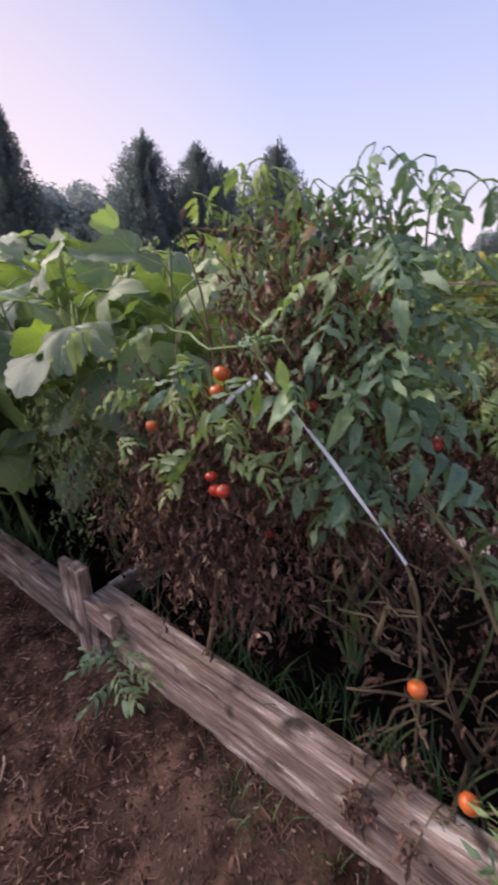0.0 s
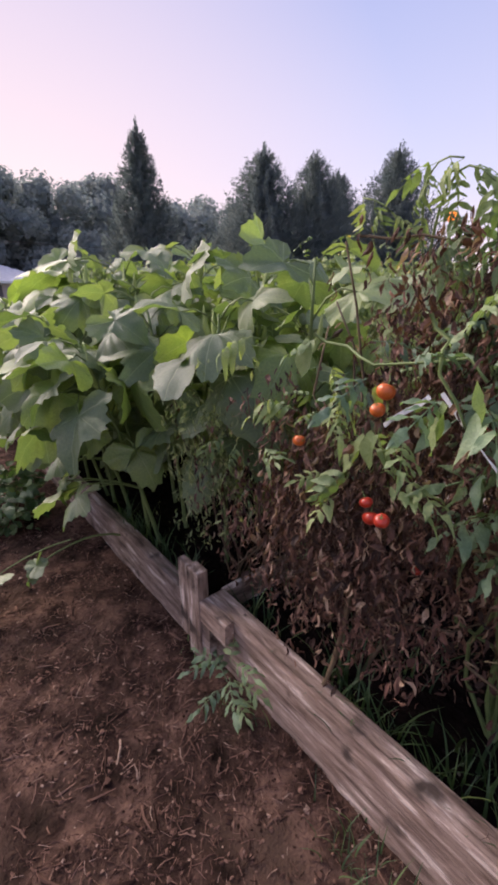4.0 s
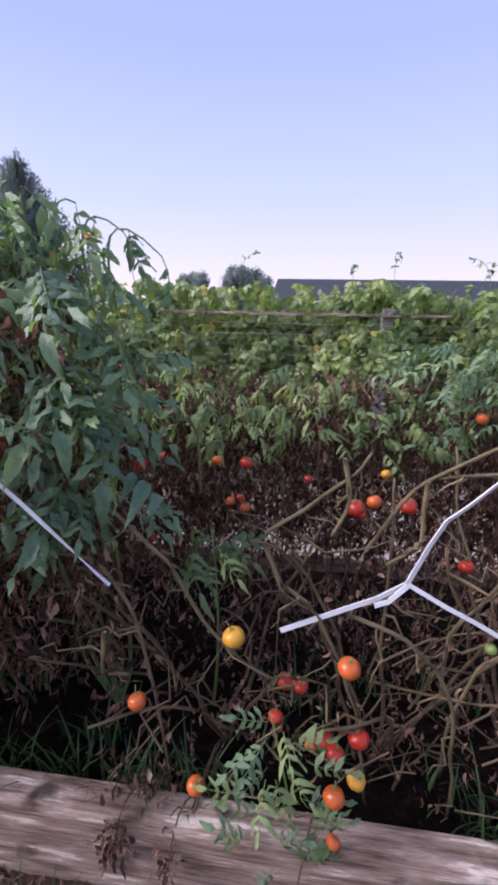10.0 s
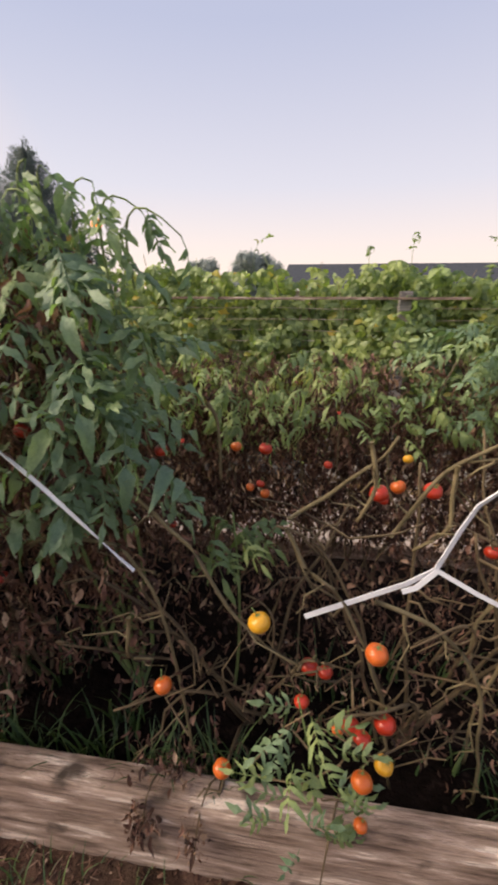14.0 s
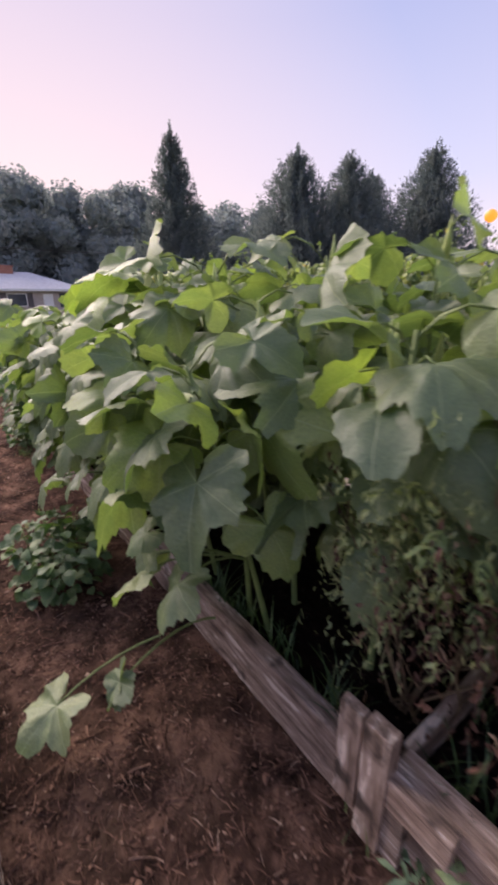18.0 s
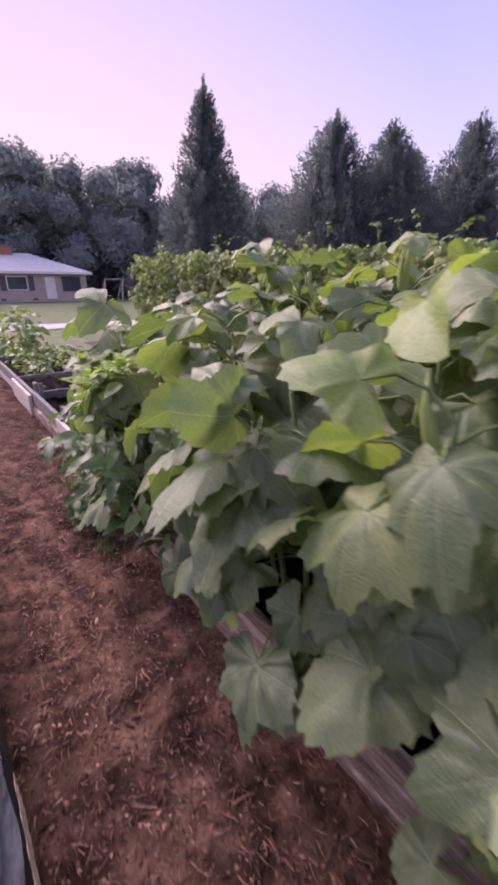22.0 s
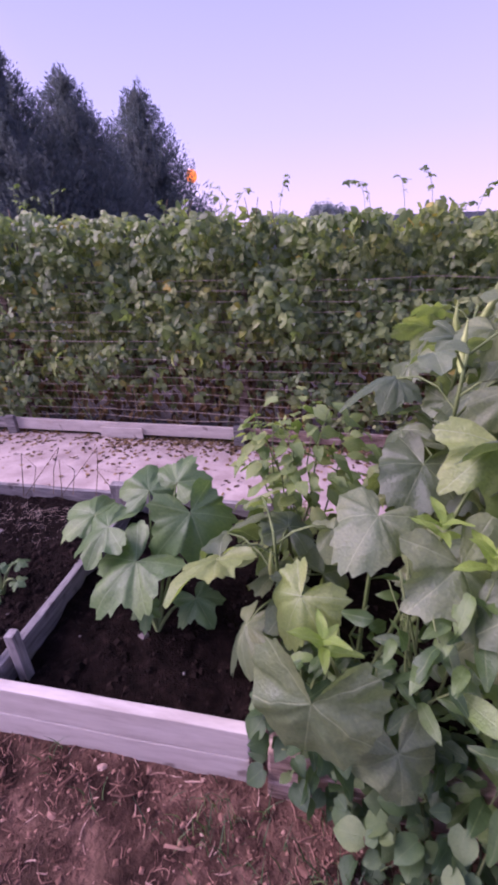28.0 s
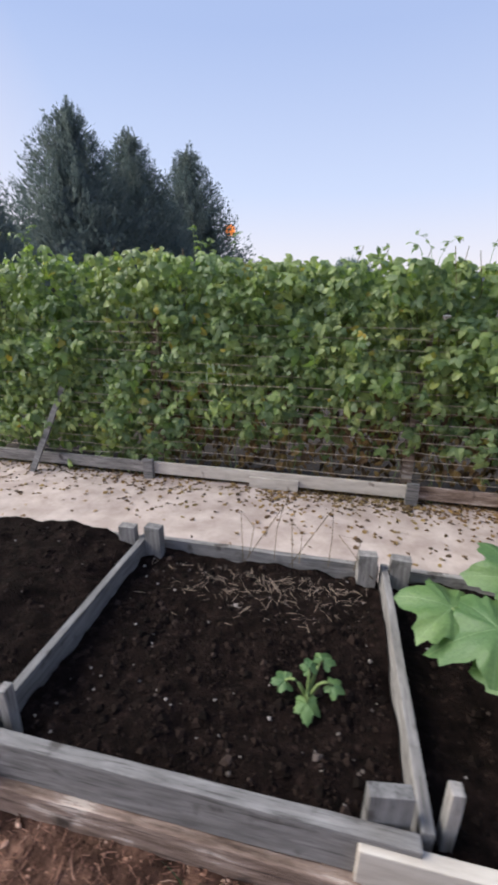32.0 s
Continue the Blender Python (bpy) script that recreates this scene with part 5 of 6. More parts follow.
# bare withered plants with long trailing stems
for bx, by, ends in ((0.10, 1.05, ((-0.42, 0.86, 1.00), (-0.14, 0.78, 0.95), (0.30, 0.80, 0.75), (0.02, 0.72, 0.35), (-0.25, 0.80, 0.55), (0.35, 1.15, 1.0))),
                     (0.55, 1.05, ((0.28, 0.84, 0.95), (0.52, 1.1, 1.15), (0.95, 1.0, 1.25), (0.30, 0.78, 0.60), (0.85, 0.86, 0.95), (0.62, 0.90, 0.45), (0.15, 1.0, 1.02))),
                     (0.98, 1.15, ((0.60, 0.95, 1.05), (1.25, 1.0, 1.25), (0.80, 0.86, 0.70), (1.1, 0.8, 0.7), (0.72, 1.3, 1.2), (1.35, 0.9, 0.9))),
                     (1.50, 1.20, ((1.2, 0.9, 1.1), (1.7, 0.9, 1.0), (1.4, 0.85, 0.6), (1.3, 1.3, 1.3)))):
    p = tomato_plant(bx, by, "withered tomato plant with long bare tan stems")
    for e in ends:
        mid = Vector((bx, by, 0.2)).lerp(Vector(e), 0.5) + Vector((tr.uniform(-0.15, 0.15), tr.uniform(-0.1, 0.1), tr.uniform(0.12, 0.38)))
        main = bezier((bx + tr.uniform(-0.05, 0.05), by, 0.2), mid, e, 16)
        main = [v + Vector((noise.noise(v * 5), noise.noise(v * 5 + Vector((9, 0, 0))), noise.noise(v * 5 + Vector((0, 9, 0))))) * 0.03 for v in main]
        stem_part(p, main, 0.0066, 0.0036, M_DRYSTEM)
        for q in range(3):
            s0 = main[tr.randrange(5, 16)]
            s1 = s0 + Vector((tr.uniform(-0.28, 0.28), tr.uniform(-0.15, 0.1), tr.uniform(-0.3, 0.18)))
            stem_part(p, wander(s0, s1, tr, 0.04, 5), 0.0045, 0.002, M_DRYSTEM, "twig", 5)
    for q in range(13):
        s0 = Vector((bx + tr.uniform(-0.3, 0.3), by + tr.uniform(-0.35, 0.3), tr.uniform(0.25, 0.6)))
        stem_part(p, wander(s0, s0 + Vector((tr.uniform(-0.4, 0.4), tr.uniform(-0.2, 0.1), tr.uniform(0.1, 0.5))), tr, 0.05, 5), 0.003, 0.0014, M_DRYSTEM, "twig", 5)
    for q in range(4):
        s0 = Vector((bx + tr.uniform(-0.4, 0.4), by + tr.uniform(-0.1, 0.25), tr.uniform(0.22, 0.5)))
        s1 = s0 + Vector((tr.uniform(-0.5, 0.5), tr.uniform(-0.40, -0.05), tr.uniform(0.3, 0.65)))
        s2 = s1 + Vector((tr.uniform(-0.35, 0.35), tr.uniform(-0.12, 0.08), tr.uniform(-0.5, 0.1)))
        if s2.y < 0.72:
            s2.y = 0.74
        main = [v + Vector((noise.noise(v * 5), noise.noise(v * 5 + Vector((9, 0, 0))), noise.noise(v * 5 + Vector((0, 9, 0))))) * 0.025 for v in bezier(s0, s1, s2, 16)]
        stem_part(p, main, 0.0046, 0.0022, M_DRYSTEM)
    dead_foliage(p, (((bx, by + 0.25, 0.55), (0.34, 0.24, 0.30), 260, 0.030), ((bx, 0.90, 0.60), (0.30, 0.08, 0.24), 60, 0.028)), tr)

p = tomato_plant(-0.05, 0.80, "dead brown vine hanging over the front board")
for x, z in ((-0.16, 0.36), (-0.02, 0.34), (0.30, 0.34)):
    stem_part(p, bezier((x + 0.05, 0.82, 0.30), (x + 0.02, 0.70, z + 0.16), (x, 0.675, z - 0.14), 6), 0.004, 0.002, M_DRYSTEM)
dead_foliage(p, (((-0.16, 0.675, 0.34), (0.045, 0.012, 0.06), 26, 0.034), ((-0.02, 0.675, 0.32), (0.03, 0.012, 0.06), 14, 0.03), ((-0.12, 0.77, 0.44), (0.10, 0.03, 0.06), 40, 0.034)), tr)

# the long bare canes of the front plants, each through a few bends
for base, canes in (((0.02, 0.98), (((-0.62, 0.95, 0.86), (-0.40, 0.86, 1.02), (-0.22, 0.85, 1.01), (-0.14, 0.85, 0.90), (-0.10, 0.85, 0.73), (-0.06, 0.86, 0.26)), ((-0.24, 0.92, 1.13), (-0.05, 0.90, 0.99), (0.03, 0.88, 0.84), (0.14, 0.88, 0.71), (0.31, 0.90, 0.61)),
                                  ((0.17, 0.92, 1.05), (0.22, 0.90, 0.96), (0.32, 0.88, 0.89), (0.43, 0.86, 0.62), (0.50, 0.88, 0.24)), ((-0.19, 0.80, 0.85), (-0.20, 0.80, 0.71), (-0.13, 0.82, 0.70)))),
                    ((0.60, 1.0), (((0.17, 1.0, 1.02), (0.37, 1.0, 1.18), (0.43, 1.0, 1.27)), ((0.44, 1.02, 0.98), (0.50, 1.0, 1.14), (0.57, 1.0, 1.21), (0.72, 1.0, 1.30), (0.95, 1.05, 1.42)), ((0.35, 0.95, 1.27), (0.38, 0.95, 1.15), (0.34, 0.95, 1.06)),
                                  ((0.38, 0.86, 0.91), (0.52, 0.85, 0.87), (0.60, 0.85, 0.80), (0.65, 0.85, 0.68), (0.68, 0.86, 0.49), (0.72, 0.88, 0.24)), ((0.86, 0.96, 1.06), (0.76, 0.95, 1.0), (0.65, 0.95, 0.80), (0.66, 0.95, 0.60)))),
                    ((0.95, 1.05), (((1.0, 0.96, 0.88), (0.81, 0.95, 0.77), (0.74, 0.95, 0.72), (0.70, 0.95, 0.52), (0.72, 0.98, 0.24)), ((0.55, 0.97, 1.22), (0.56, 0.96, 1.06), (0.47, 0.96, 0.98)), ((1.0, 1.0, 1.30), (0.80, 1.0, 1.24), (0.57, 1.0, 1.21)), ((-0.09, 1.2, 1.28), (-0.04, 1.2, 1.22), (-0.04, 1.2, 1.02))))):
    p = tomato_plant(base[0], base[1], "withered tomato plant with thick bare tan canes")
    for cane in canes:
        line = []
        for a, b in zip(cane, cane[1:]):
            line += [Vector(a).lerp(Vector(b), q / 4) for q in range(4)]
        line.append(Vector(cane[-1]))
        line = [(line[max(0, q - 1)] + line[q] * 2 + line[min(len(line) - 1, q + 1)]) / 4 for q in range(len(line))]
        stem_part(p, [v + Vector((noise.noise(v * 9), 0, noise.noise(v * 9 + Vector((5, 0, 0))))) * 0.012 for v in line], 0.0058, 0.0040, M_CANE, "cane", 7)
        for q in range(2, len(line) - 1, 4):
            stem_part(p, wander(line[q], line[q] + Vector((tr.uniform(-0.14, 0.14), tr.uniform(-0.08, 0.04), tr.uniform(-0.16, 0.06))), tr, 0.02, 4), 0.003, 0.0015, M_CANE, "twig", 5)

# back row: a dead curtain below, green above
for bx, greens in ((-1.32, 30), (-0.72, 34), (-0.15, 70), (0.45, 80), (1.05, 110), (1.65, 95), (2.2, 60)):
    p = tomato_plant(bx, 1.78, "tomato plant green at the top and withered below")
    for i in range(12):
        s0 = (bx + tr.uniform(-0.3, 0.3), 1.78 + tr.uniform(-0.1, 0.1), 0.2)
        stem_part(p, wander(s0, (s0[0] + tr.uniform(-0.2, 0.2), 1.75 + tr.uniform(-0.15, 0.15), tr.uniform(0.8, 1.4)), tr, 0.06), 0.006, 0.003, M_DRYSTEM)
    dead_foliage(p, (((bx, 1.75, 0.98), (0.36, 0.10, 0.34), 1500, 0.038),), tr)
    # the curtain hangs lowest at its shaded end
    low_z, low_n = (0.58, 750) if bx < -0.5 else (0.70, 520)
    dead_foliage(p, (((bx, 1.72, low_z), (0.36, 0.09, 0.20 if bx < -0.5 else 0.13), low_n, 0.042),), random.Random(int(bx * 100)))
    top = 1.22 if bx < 0.8 else 1.36
    green_foliage(p, (((bx, 1.68, top), (0.34, 0.16, 0.14 if bx < 0.8 else 0.20), greens),), tr, leaf_green if bx > 0.8 else leaf_pale, 0.115 if bx > 0.8 else 0.088)

# fresh sprigs
p = tomato_plant(0.24, 0.76, "fresh green tomato sprig leaning over the front board")
for q in range(24):
    z = 0.36 + 0.45 * q / 23
    dx = tr.uniform(-0.07, 0.09) * (1.1 - 0.5 * q / 23)
    put("leaf", (leaf_green if q % 2 else leaf_pale)[q % 6], p, placed((dx, -0.09 + tr.uniform(-0.03, 0.02), z - 0.2), (2.0 * dx / 0.07 + tr.gauss(0, 0.4), -0.6, tr.gauss(0.1, 0.4)), (tr.gauss(0, 0.3), -0.8, 0.6), tr.uniform(0.055, 0.08), 0.2))
stem_part(p, bezier((0.27, 0.80, 0.24), (0.30, 0.68, 0.45), (0.22, 0.67, 0.82), 6), 0.005, 0.002, M_STEM)
p = tomato_plant(0.0, 1.15, "small green tomato shoot among dead stems")
green_foliage(p, (((0.0, 1.05, 0.93), (0.10, 0.06, 0.09), 9),), tr, leaf_pale, 0.11)
stem_part(p, bezier((0.0, 1.15, 0.22), (0.05, 1.1, 0.6), (0.02, 1.06, 1.0), 6), 0.006, 0.003, M_STEM)
p = tomato_plant(-1.08, 0.62, "small tomato seedling growing at the foot of the board")
p.location.z = 0.08
for q in range(9):
    a = q * 2.4
    put("leaf", leaf_green[q % 6], p, placed((0.03 * math.cos(a), 0.02 * math.sin(a), 0.03 + 0.022 * q), (math.cos(a), 0.6 * math.sin(a) - 0.3, 0.5 - 0.12 * (q % 4)), (0, -0.3, 1), 0.12))


# ---- tomatoes ----
def tomato_mesh(mat, flat, ribs):
    vs, fs = [], []
    R, S = 9, 16
    for i in range(R + 1):
        th = math.pi * i / R
        for k in range(S):
            a = 2 * math.pi * k / S
            r = math.sin(th) * (1 + ribs * math.cos(5 * a) * math.sin(th))
            z = math.cos(th) * flat - 0.18 * math.exp(-(th / 0.42) ** 2)
            vs.append((r * math.cos(a), r * math.sin(a), z))
    for i in range(R):
        for k in range(S):
            fs.append((i * S + k, (i + 1) * S + k, (i + 1) * S + (k + 1) % S, i * S + (k + 1) % S))
    return mesh_of("fruit", vs, fs, mat, smooth=True)


cal_v, cal_f = [(0, 0, 0.80)], []
for k in range(5):
    a = k * 2 * math.pi / 5
    o = len(cal_v)
    cal_v += [(0.13 * math.cos(a - 0.5), 0.13 * math.sin(a - 0.5), 0.74), (0.45 * math.cos(a), 0.45 * math.sin(a), 0.82), (0.13 * math.cos(a + 0.5), 0.13 * math.sin(a + 0.5), 0.74)]
    cal_f.append((0, o, o + 1, o + 2))
calyx = mesh_of("calyx", cal_v, cal_f, M_STEM)
stalk = tube_mesh("stalk", [(0, 0, 0.7), (0.1, 0.05, 1.1), (0.3, 0.1, 1.7)], [0.07, 0.06, 0.05], M_STEM, 5)
fruit = {"red": tomato_mesh(M_RED, 0.82, 0.03), "orange": tomato_mesh(M_ORANGE, 0.9, 0.02), "yellow": tomato_mesh(M_YELLOW, 0.88, 0.02), "green": tomato_mesh(M_GREENT, 0.95, 0.01)}
BACK_FRUIT = ((0.07, 1.45, 1.05, 0.029, 'red'), (-0.02, 1.35, 1.09, 0.022, 'orange'), (0.07, 1.3, 0.98, 0.017, 'red'), (0.035, 1.3, 0.965, 0.017, 'orange'), (0.085, 1.3, 0.945, 0.02, 'orange'), (0.43, 1.18, 1.03, 0.034, 'red'), (0.485, 1.2, 1.045, 0.026, 'orange'), (0.59, 1.22, 1.03, 0.032, 'red'), (0.78, 1.2, 0.85, 0.028, 'red'), (0.34, 1.7, 1.12, 0.022, 'red'), (-0.26, 1.5, 1.04, 0.02, 'red'), (0.92, 1.6, 1.22, 0.026, 'orange'), (0.58, 1.5, 1.02, 0.022, 'yellow'), (-0.21, 1.2, 0.86, 0.018, 'red'), (-0.21, 1.15, 1.14, 0.025, 'red'), (0.47, 1.3, 0.95, 0.02, 'red'), (0.3, 1.5, 0.98, 0.02, 'red'))
FRONT_FRUIT = ((0.38, 0.76, 0.86, 0.028, 'orange'), (0.23, 0.75, 0.71, 0.02, 'red'), (0.25, 0.9, 0.65, 0.028, 'red'), (0.29, 0.88, 0.66, 0.022, 'red'), (0.31, 0.72, 0.68, 0.016, 'orange'), (0.35, 0.8, 0.59, 0.028, 'red'), (0.37, 0.75, 0.62, 0.025, 'red'), (0.43, 0.8, 0.61, 0.03, 'red'), (0.41, 0.7, 0.62, 0.024, 'yellow'), (0.36, 0.66, 0.62, 0.026, 'orange'), (-0.08, 0.72, 0.74, 0.024, 'orange'), (0.06, 0.68, 0.56, 0.024, 'orange'), (0.13, 0.77, 0.9, 0.029, 'yellow'), (-0.28, 1.05, 0.92, 0.024, 'green'), (0.37, 0.66, 0.48, 0.018, 'orange'), (0.79, 1.0, 0.73, 0.018, 'green'))
COLUMN_FRUIT = ((-0.66, 0.78, 1.345, 0.026, 'orange'), (-0.67, 0.77, 1.3, 0.022, 'orange'), (-0.59, 0.665, 1.085, 0.022, 'red'), (-0.555, 0.65, 1.1, 0.02, 'red'), (-0.61, 0.67, 1.115, 0.018, 'red'), (-0.55, 0.85, 0.88, 0.019, 'red'), (-0.49, 0.95, 1.25, 0.026, 'red'), (-0.85, 0.7, 1.19, 0.02, 'orange'), (-1.0, 0.85, 0.95, 0.014, 'red'))
for x, y, z, r, c in BACK_FRUIT + FRONT_FRUIT + COLUMN_FRUIT:
    words = {"red": "ripe red", "orange": "orange half-ripe", "yellow": "golden yellow", "green": "unripe green"}[c]
    t = root("tomato", (x, y, z), words + " tomato hanging from a withered stem", "tomato", "tomatoes on the vines")
    t.matrix_basis = pose(x, y, z, tr.uniform(-25, 25), tr.uniform(-25, 25), tr.uniform(0, 360)) @ Matrix.Scale(r * 0.86, 4)
    put("fruit", fruit[c], t)
    put("calyx", calyx, t)
    put("stalk", stalk, t)


# ---- white plant ties ----
def ribbon(pts, width, label, twist=0.0):
    vs, fs = [], []
    pts = [Vector(p) for p in pts]
    for i, p in enumerate(pts):
        d = (pts[min(i + 1, len(pts) - 1)] - pts[max(0, i - 1)]).normalized()
        side = d.cross(Vector((0, -1, 0.2))).normalized()
        side = Matrix.Rotation(twist * i, 3, d) @ side
        nrm = d.cross(side) * 0.0012
        vs += [p + side * width / 2 + nrm, p - side * width / 2 + nrm, p - side * width / 2 - nrm, p + side * width / 2 - nrm]
    for i in range(len(pts) - 1):
        for k in range(4):
            fs.append((4 * i + k, 4 * i + (k + 1) % 4, 4 * i + 4 + (k + 1) % 4, 4 * i + 4 + k))
    return tagged(put("plant_tie", mesh_of("plant_tie", vs, fs, M_TIE)), label, "plant tie", "white ties on the tomatoes")


ribbon(wander((-0.54, 0.80, 1.36), (-0.16, 0.80, 0.98), tr, 0.003, 14), 0.009, "white plastic tape tied slanting through withered stems", 0.35)
ribbon(wander((-0.66, 0.79, 1.26), (-0.56, 0.79, 1.35), tr, 0.004, 4), 0.011, "short white plastic tape end")
ribbon([(0.23, 0.88, 0.83), (0.34, 0.88, 0.89), (0.45, 0.875, 0.955), (0.51, 0.878, 1.0), (0.545, 0.88, 1.10), (0.57, 0.88, 1.16), (0.61, 0.88, 1.20), (0.67, 0.88, 1.27), (0.80, 0.9, 1.38)], 0.013, "white plastic tape tied across bare tomato stems", 0.12)
ribbon([(0.51, 0.876, 0.998), (0.60, 0.87, 0.95), (0.67, 0.87, 0.915), (0.75, 0.87, 0.87), (0.95, 0.9, 0.78)], 0.010, "thin white plastic tape end")
ribbon([(0.51, 0.872, 0.998), (0.47, 0.865, 0.955), (0.44, 0.86, 0.945)], 0.012, "short white plastic tape end")


# ---- grass and weeds ----
def grass_tufts(name, spots, label, height):
    r = random.Random(len(spots))
    shp = []
    for q in range(4):
        c = r.uniform(0.2, 0.9)
        vs = []
        for i in range(6):
            t = i / 5
            w = 0.03 * (1 - t) + 0.002
            vs += [(-w, c * t * t, t * (1 - 0.3 * c * t)), (w, c * t * t, t * (1 - 0.3 * c * t))]
        shp.append((vs, [(2 * i, 2 * i + 1, 2 * i + 3, 2 * i + 2) for i in range(5)]))
    ps = []
    for x, y, z, n in spots:
        for _ in range(n):
            ps.append((r.randrange(4), pose(x + r.gauss(0, 0.05), y + r.gauss(0, 0.03), z, 0, 0, r.uniform(0, 360)) @ Matrix.Scale(height * r.uniform(0.5, 1.3), 4)))
    return tagged(put(name, scatter_mesh(name, shp, ps, M_GRASSBLADE)), label, "grass", kind="stuff")


grass_tufts("bed_grass", [(tr.uniform(-1.3, 2.4), tr.uniform(0.82, 1.3), 0.21, 9) for _ in range(36)] + [(-0.55, 0.83, 0.22, 40), (-0.35, 0.83, 0.22, 30), (-1.2, 0.82, 0.22, 40), (-1.6, 0.78, 0.2, 40), (-1.9, 0.78, 0.2, 30), (0.8, 0.85, 0.22, 40), (-0.15, 0.82, 0.22, 60), (0.0, 0.84, 0.22, 50), (-0.7, 0.80, 0.22, 40), (-2.3, 0.76, 0.2, 45), (-2.15, 0.77, 0.2, 45)], "dark green grass weeds in the tomato bed", 0.19)
grass_tufts("path_grass", [(tr.uniform(-1.6, 0.6), tr.uniform(0.55, 0.68), 0.075, 7) for _ in range(22)] + [(tr.uniform(-8.5, -6.0), tr.uniform(0.5, 0.66), 0.045, 8) for _ in range(16)] + [(tr.uniform(-6.6, -5.4), tr.uniform(0.42, 0.62), 0.045, 10) for _ in range(26)], "thin grass weeds along the foot of the boards", 0.09)
grass_tufts("trellis_grass", [(tr.uniform(-11.5, 3), tr.uniform(3.44, 3.52), 0.03, 8) for _ in range(70)], "grass weeds at the trellis base", 0.14)

# mulch chips, fallen leaves, straw
lump = ([(-1, -1, 0), (1, -0.8, 0), (0.9, 1, 0), (-0.8, 0.9, 0), (-0.5, -0.5, 0.6), (0.6, -0.4, 0.5), (0.4, 0.6, 0.7), (-0.5, 0.5, 0.5)],
        [(0, 1, 5, 4), (1, 2, 6, 5), (2, 3, 7, 6), (3, 0, 4, 7), (4, 5, 6, 7)])
ps = []
for _ in range(5200):
    x, y = tr.uniform(-11, 1.4), tr.uniform(-0.6, 0.70)
    if noise.noise((x * 2.3, y * 2.3, 3)) < -0.1 and tr.random() < 0.75:
        continue
    ps.append((0, pose(x, y, mulch_height(x, y) - 0.003, tr.uniform(-25, 25), tr.uniform(-25, 25), tr.uniform(0, 360)) @ Matrix.Scale(0.004 + 0.009 * tr.random() ** 3, 4)))
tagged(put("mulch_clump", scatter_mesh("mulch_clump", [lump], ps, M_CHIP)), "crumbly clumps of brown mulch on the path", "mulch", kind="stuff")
chips = []
for q in range(6):
    n = 5 + q % 3
    rim = [(math.cos(6.283 * i / n) * tr.uniform(0.5, 1.2), math.sin(6.283 * i / n) * tr.uniform(0.25, 0.8), tr.uniform(-0.1, 0.15)) for i in range(n)]
    chips.append((rim + [(0, 0, 0.35)], [(i, (i + 1) % n, n) for i in range(n)]))
chips.append(([(-2.6, -0.16, 0), (2.4, -0.10, 0.1), (2.6, 0.12, 0), (-2.2, 0.16, 0.05), (0, 0, 0.3)], [(0, 1, 4), (1, 2, 4), (2, 3, 4), (3, 0, 4)]))
for q in range(4):
    bend = tr.uniform(-0.5, 0.5)
    w = tr.uniform(0.10, 0.22)
    chips.append(([(-2.8, -w + bend, 0), (0, -w, 0.12), (2.8, -w * 0.6 + bend, 0.02), (2.8, w * 0.5 + bend, 0), (0, w, 0.1), (-2.6, w + bend, 0.04), (0, 0, 0.34)], [(0, 1, 6), (1, 2, 6), (2, 3, 6), (3, 4, 6), (4, 5, 6), (5, 0, 6)]))
ps = []
for _ in range(52000):
    x, y = -12 + 13.4 * tr.random() ** 0.75, tr.uniform(-0.3, 0.72)
    if noise.noise((x * 3.1, y * 3.1, 6)) < -0.25 and tr.random() < 0.7:
        continue
    h = mulch_height(x, y)
    kind = tr.randrange(6, 11) if tr.random() < 0.62 else tr.randrange(6)
    ps.append((kind, pose(x, y, h + 0.002, tr.uniform(-22, 22), tr.uniform(-22, 22), tr.uniform(0, 360)) @ Matrix.Scale(tr.uniform(0.0035, 0.010) * (2.3 if tr.random() < 0.03 else 1.0), 4)))
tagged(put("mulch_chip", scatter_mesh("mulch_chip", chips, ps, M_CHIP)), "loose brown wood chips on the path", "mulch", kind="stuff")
ps = []
for _ in range(8200):
    x = tr.uniform(-11.3, 3)
    if x < -8.4 and tr.random() < 0.6:
        continue
    y = 3.48 - abs(tr.gauss(0, 0.15 if tr.random() < (0.7 if x > -8.4 else 0.45) else 0.5))
    if y < 2.1:
        continue
    ps.append((tr.randrange(6), placed((x, y, 0.056 + 0.012 * noise.noise((x * 2, y * 2, 2.7))), (tr.gauss(0, 1), tr.gauss(0, 1), 0.05), (tr.gauss(0, 0.25), tr.gauss(0, 0.25), 1), tr.uniform(0.025, 0.055))))
tagged(put("fallen_leaf", scatter_mesh("fallen_leaf", bean_shapes, ps, M_DRYLEAF)), "dry brown leaves fallen on the pale path", "fallen leaves", kind="stuff")

# ---- squash and low plants ----
squash_meshes = []
for q in range(5):
    sh = palmate(tr, 5, tr.uniform(0.32, 0.42), 6, 56, tr.uniform(0.03, 0.08), tr.uniform(0.35, 0.7), 0.05, 1.3)
    squash_meshes.append(mesh_of("leaf", sh[0], sh[1], M_SQUASH, sh[2], smooth=True))


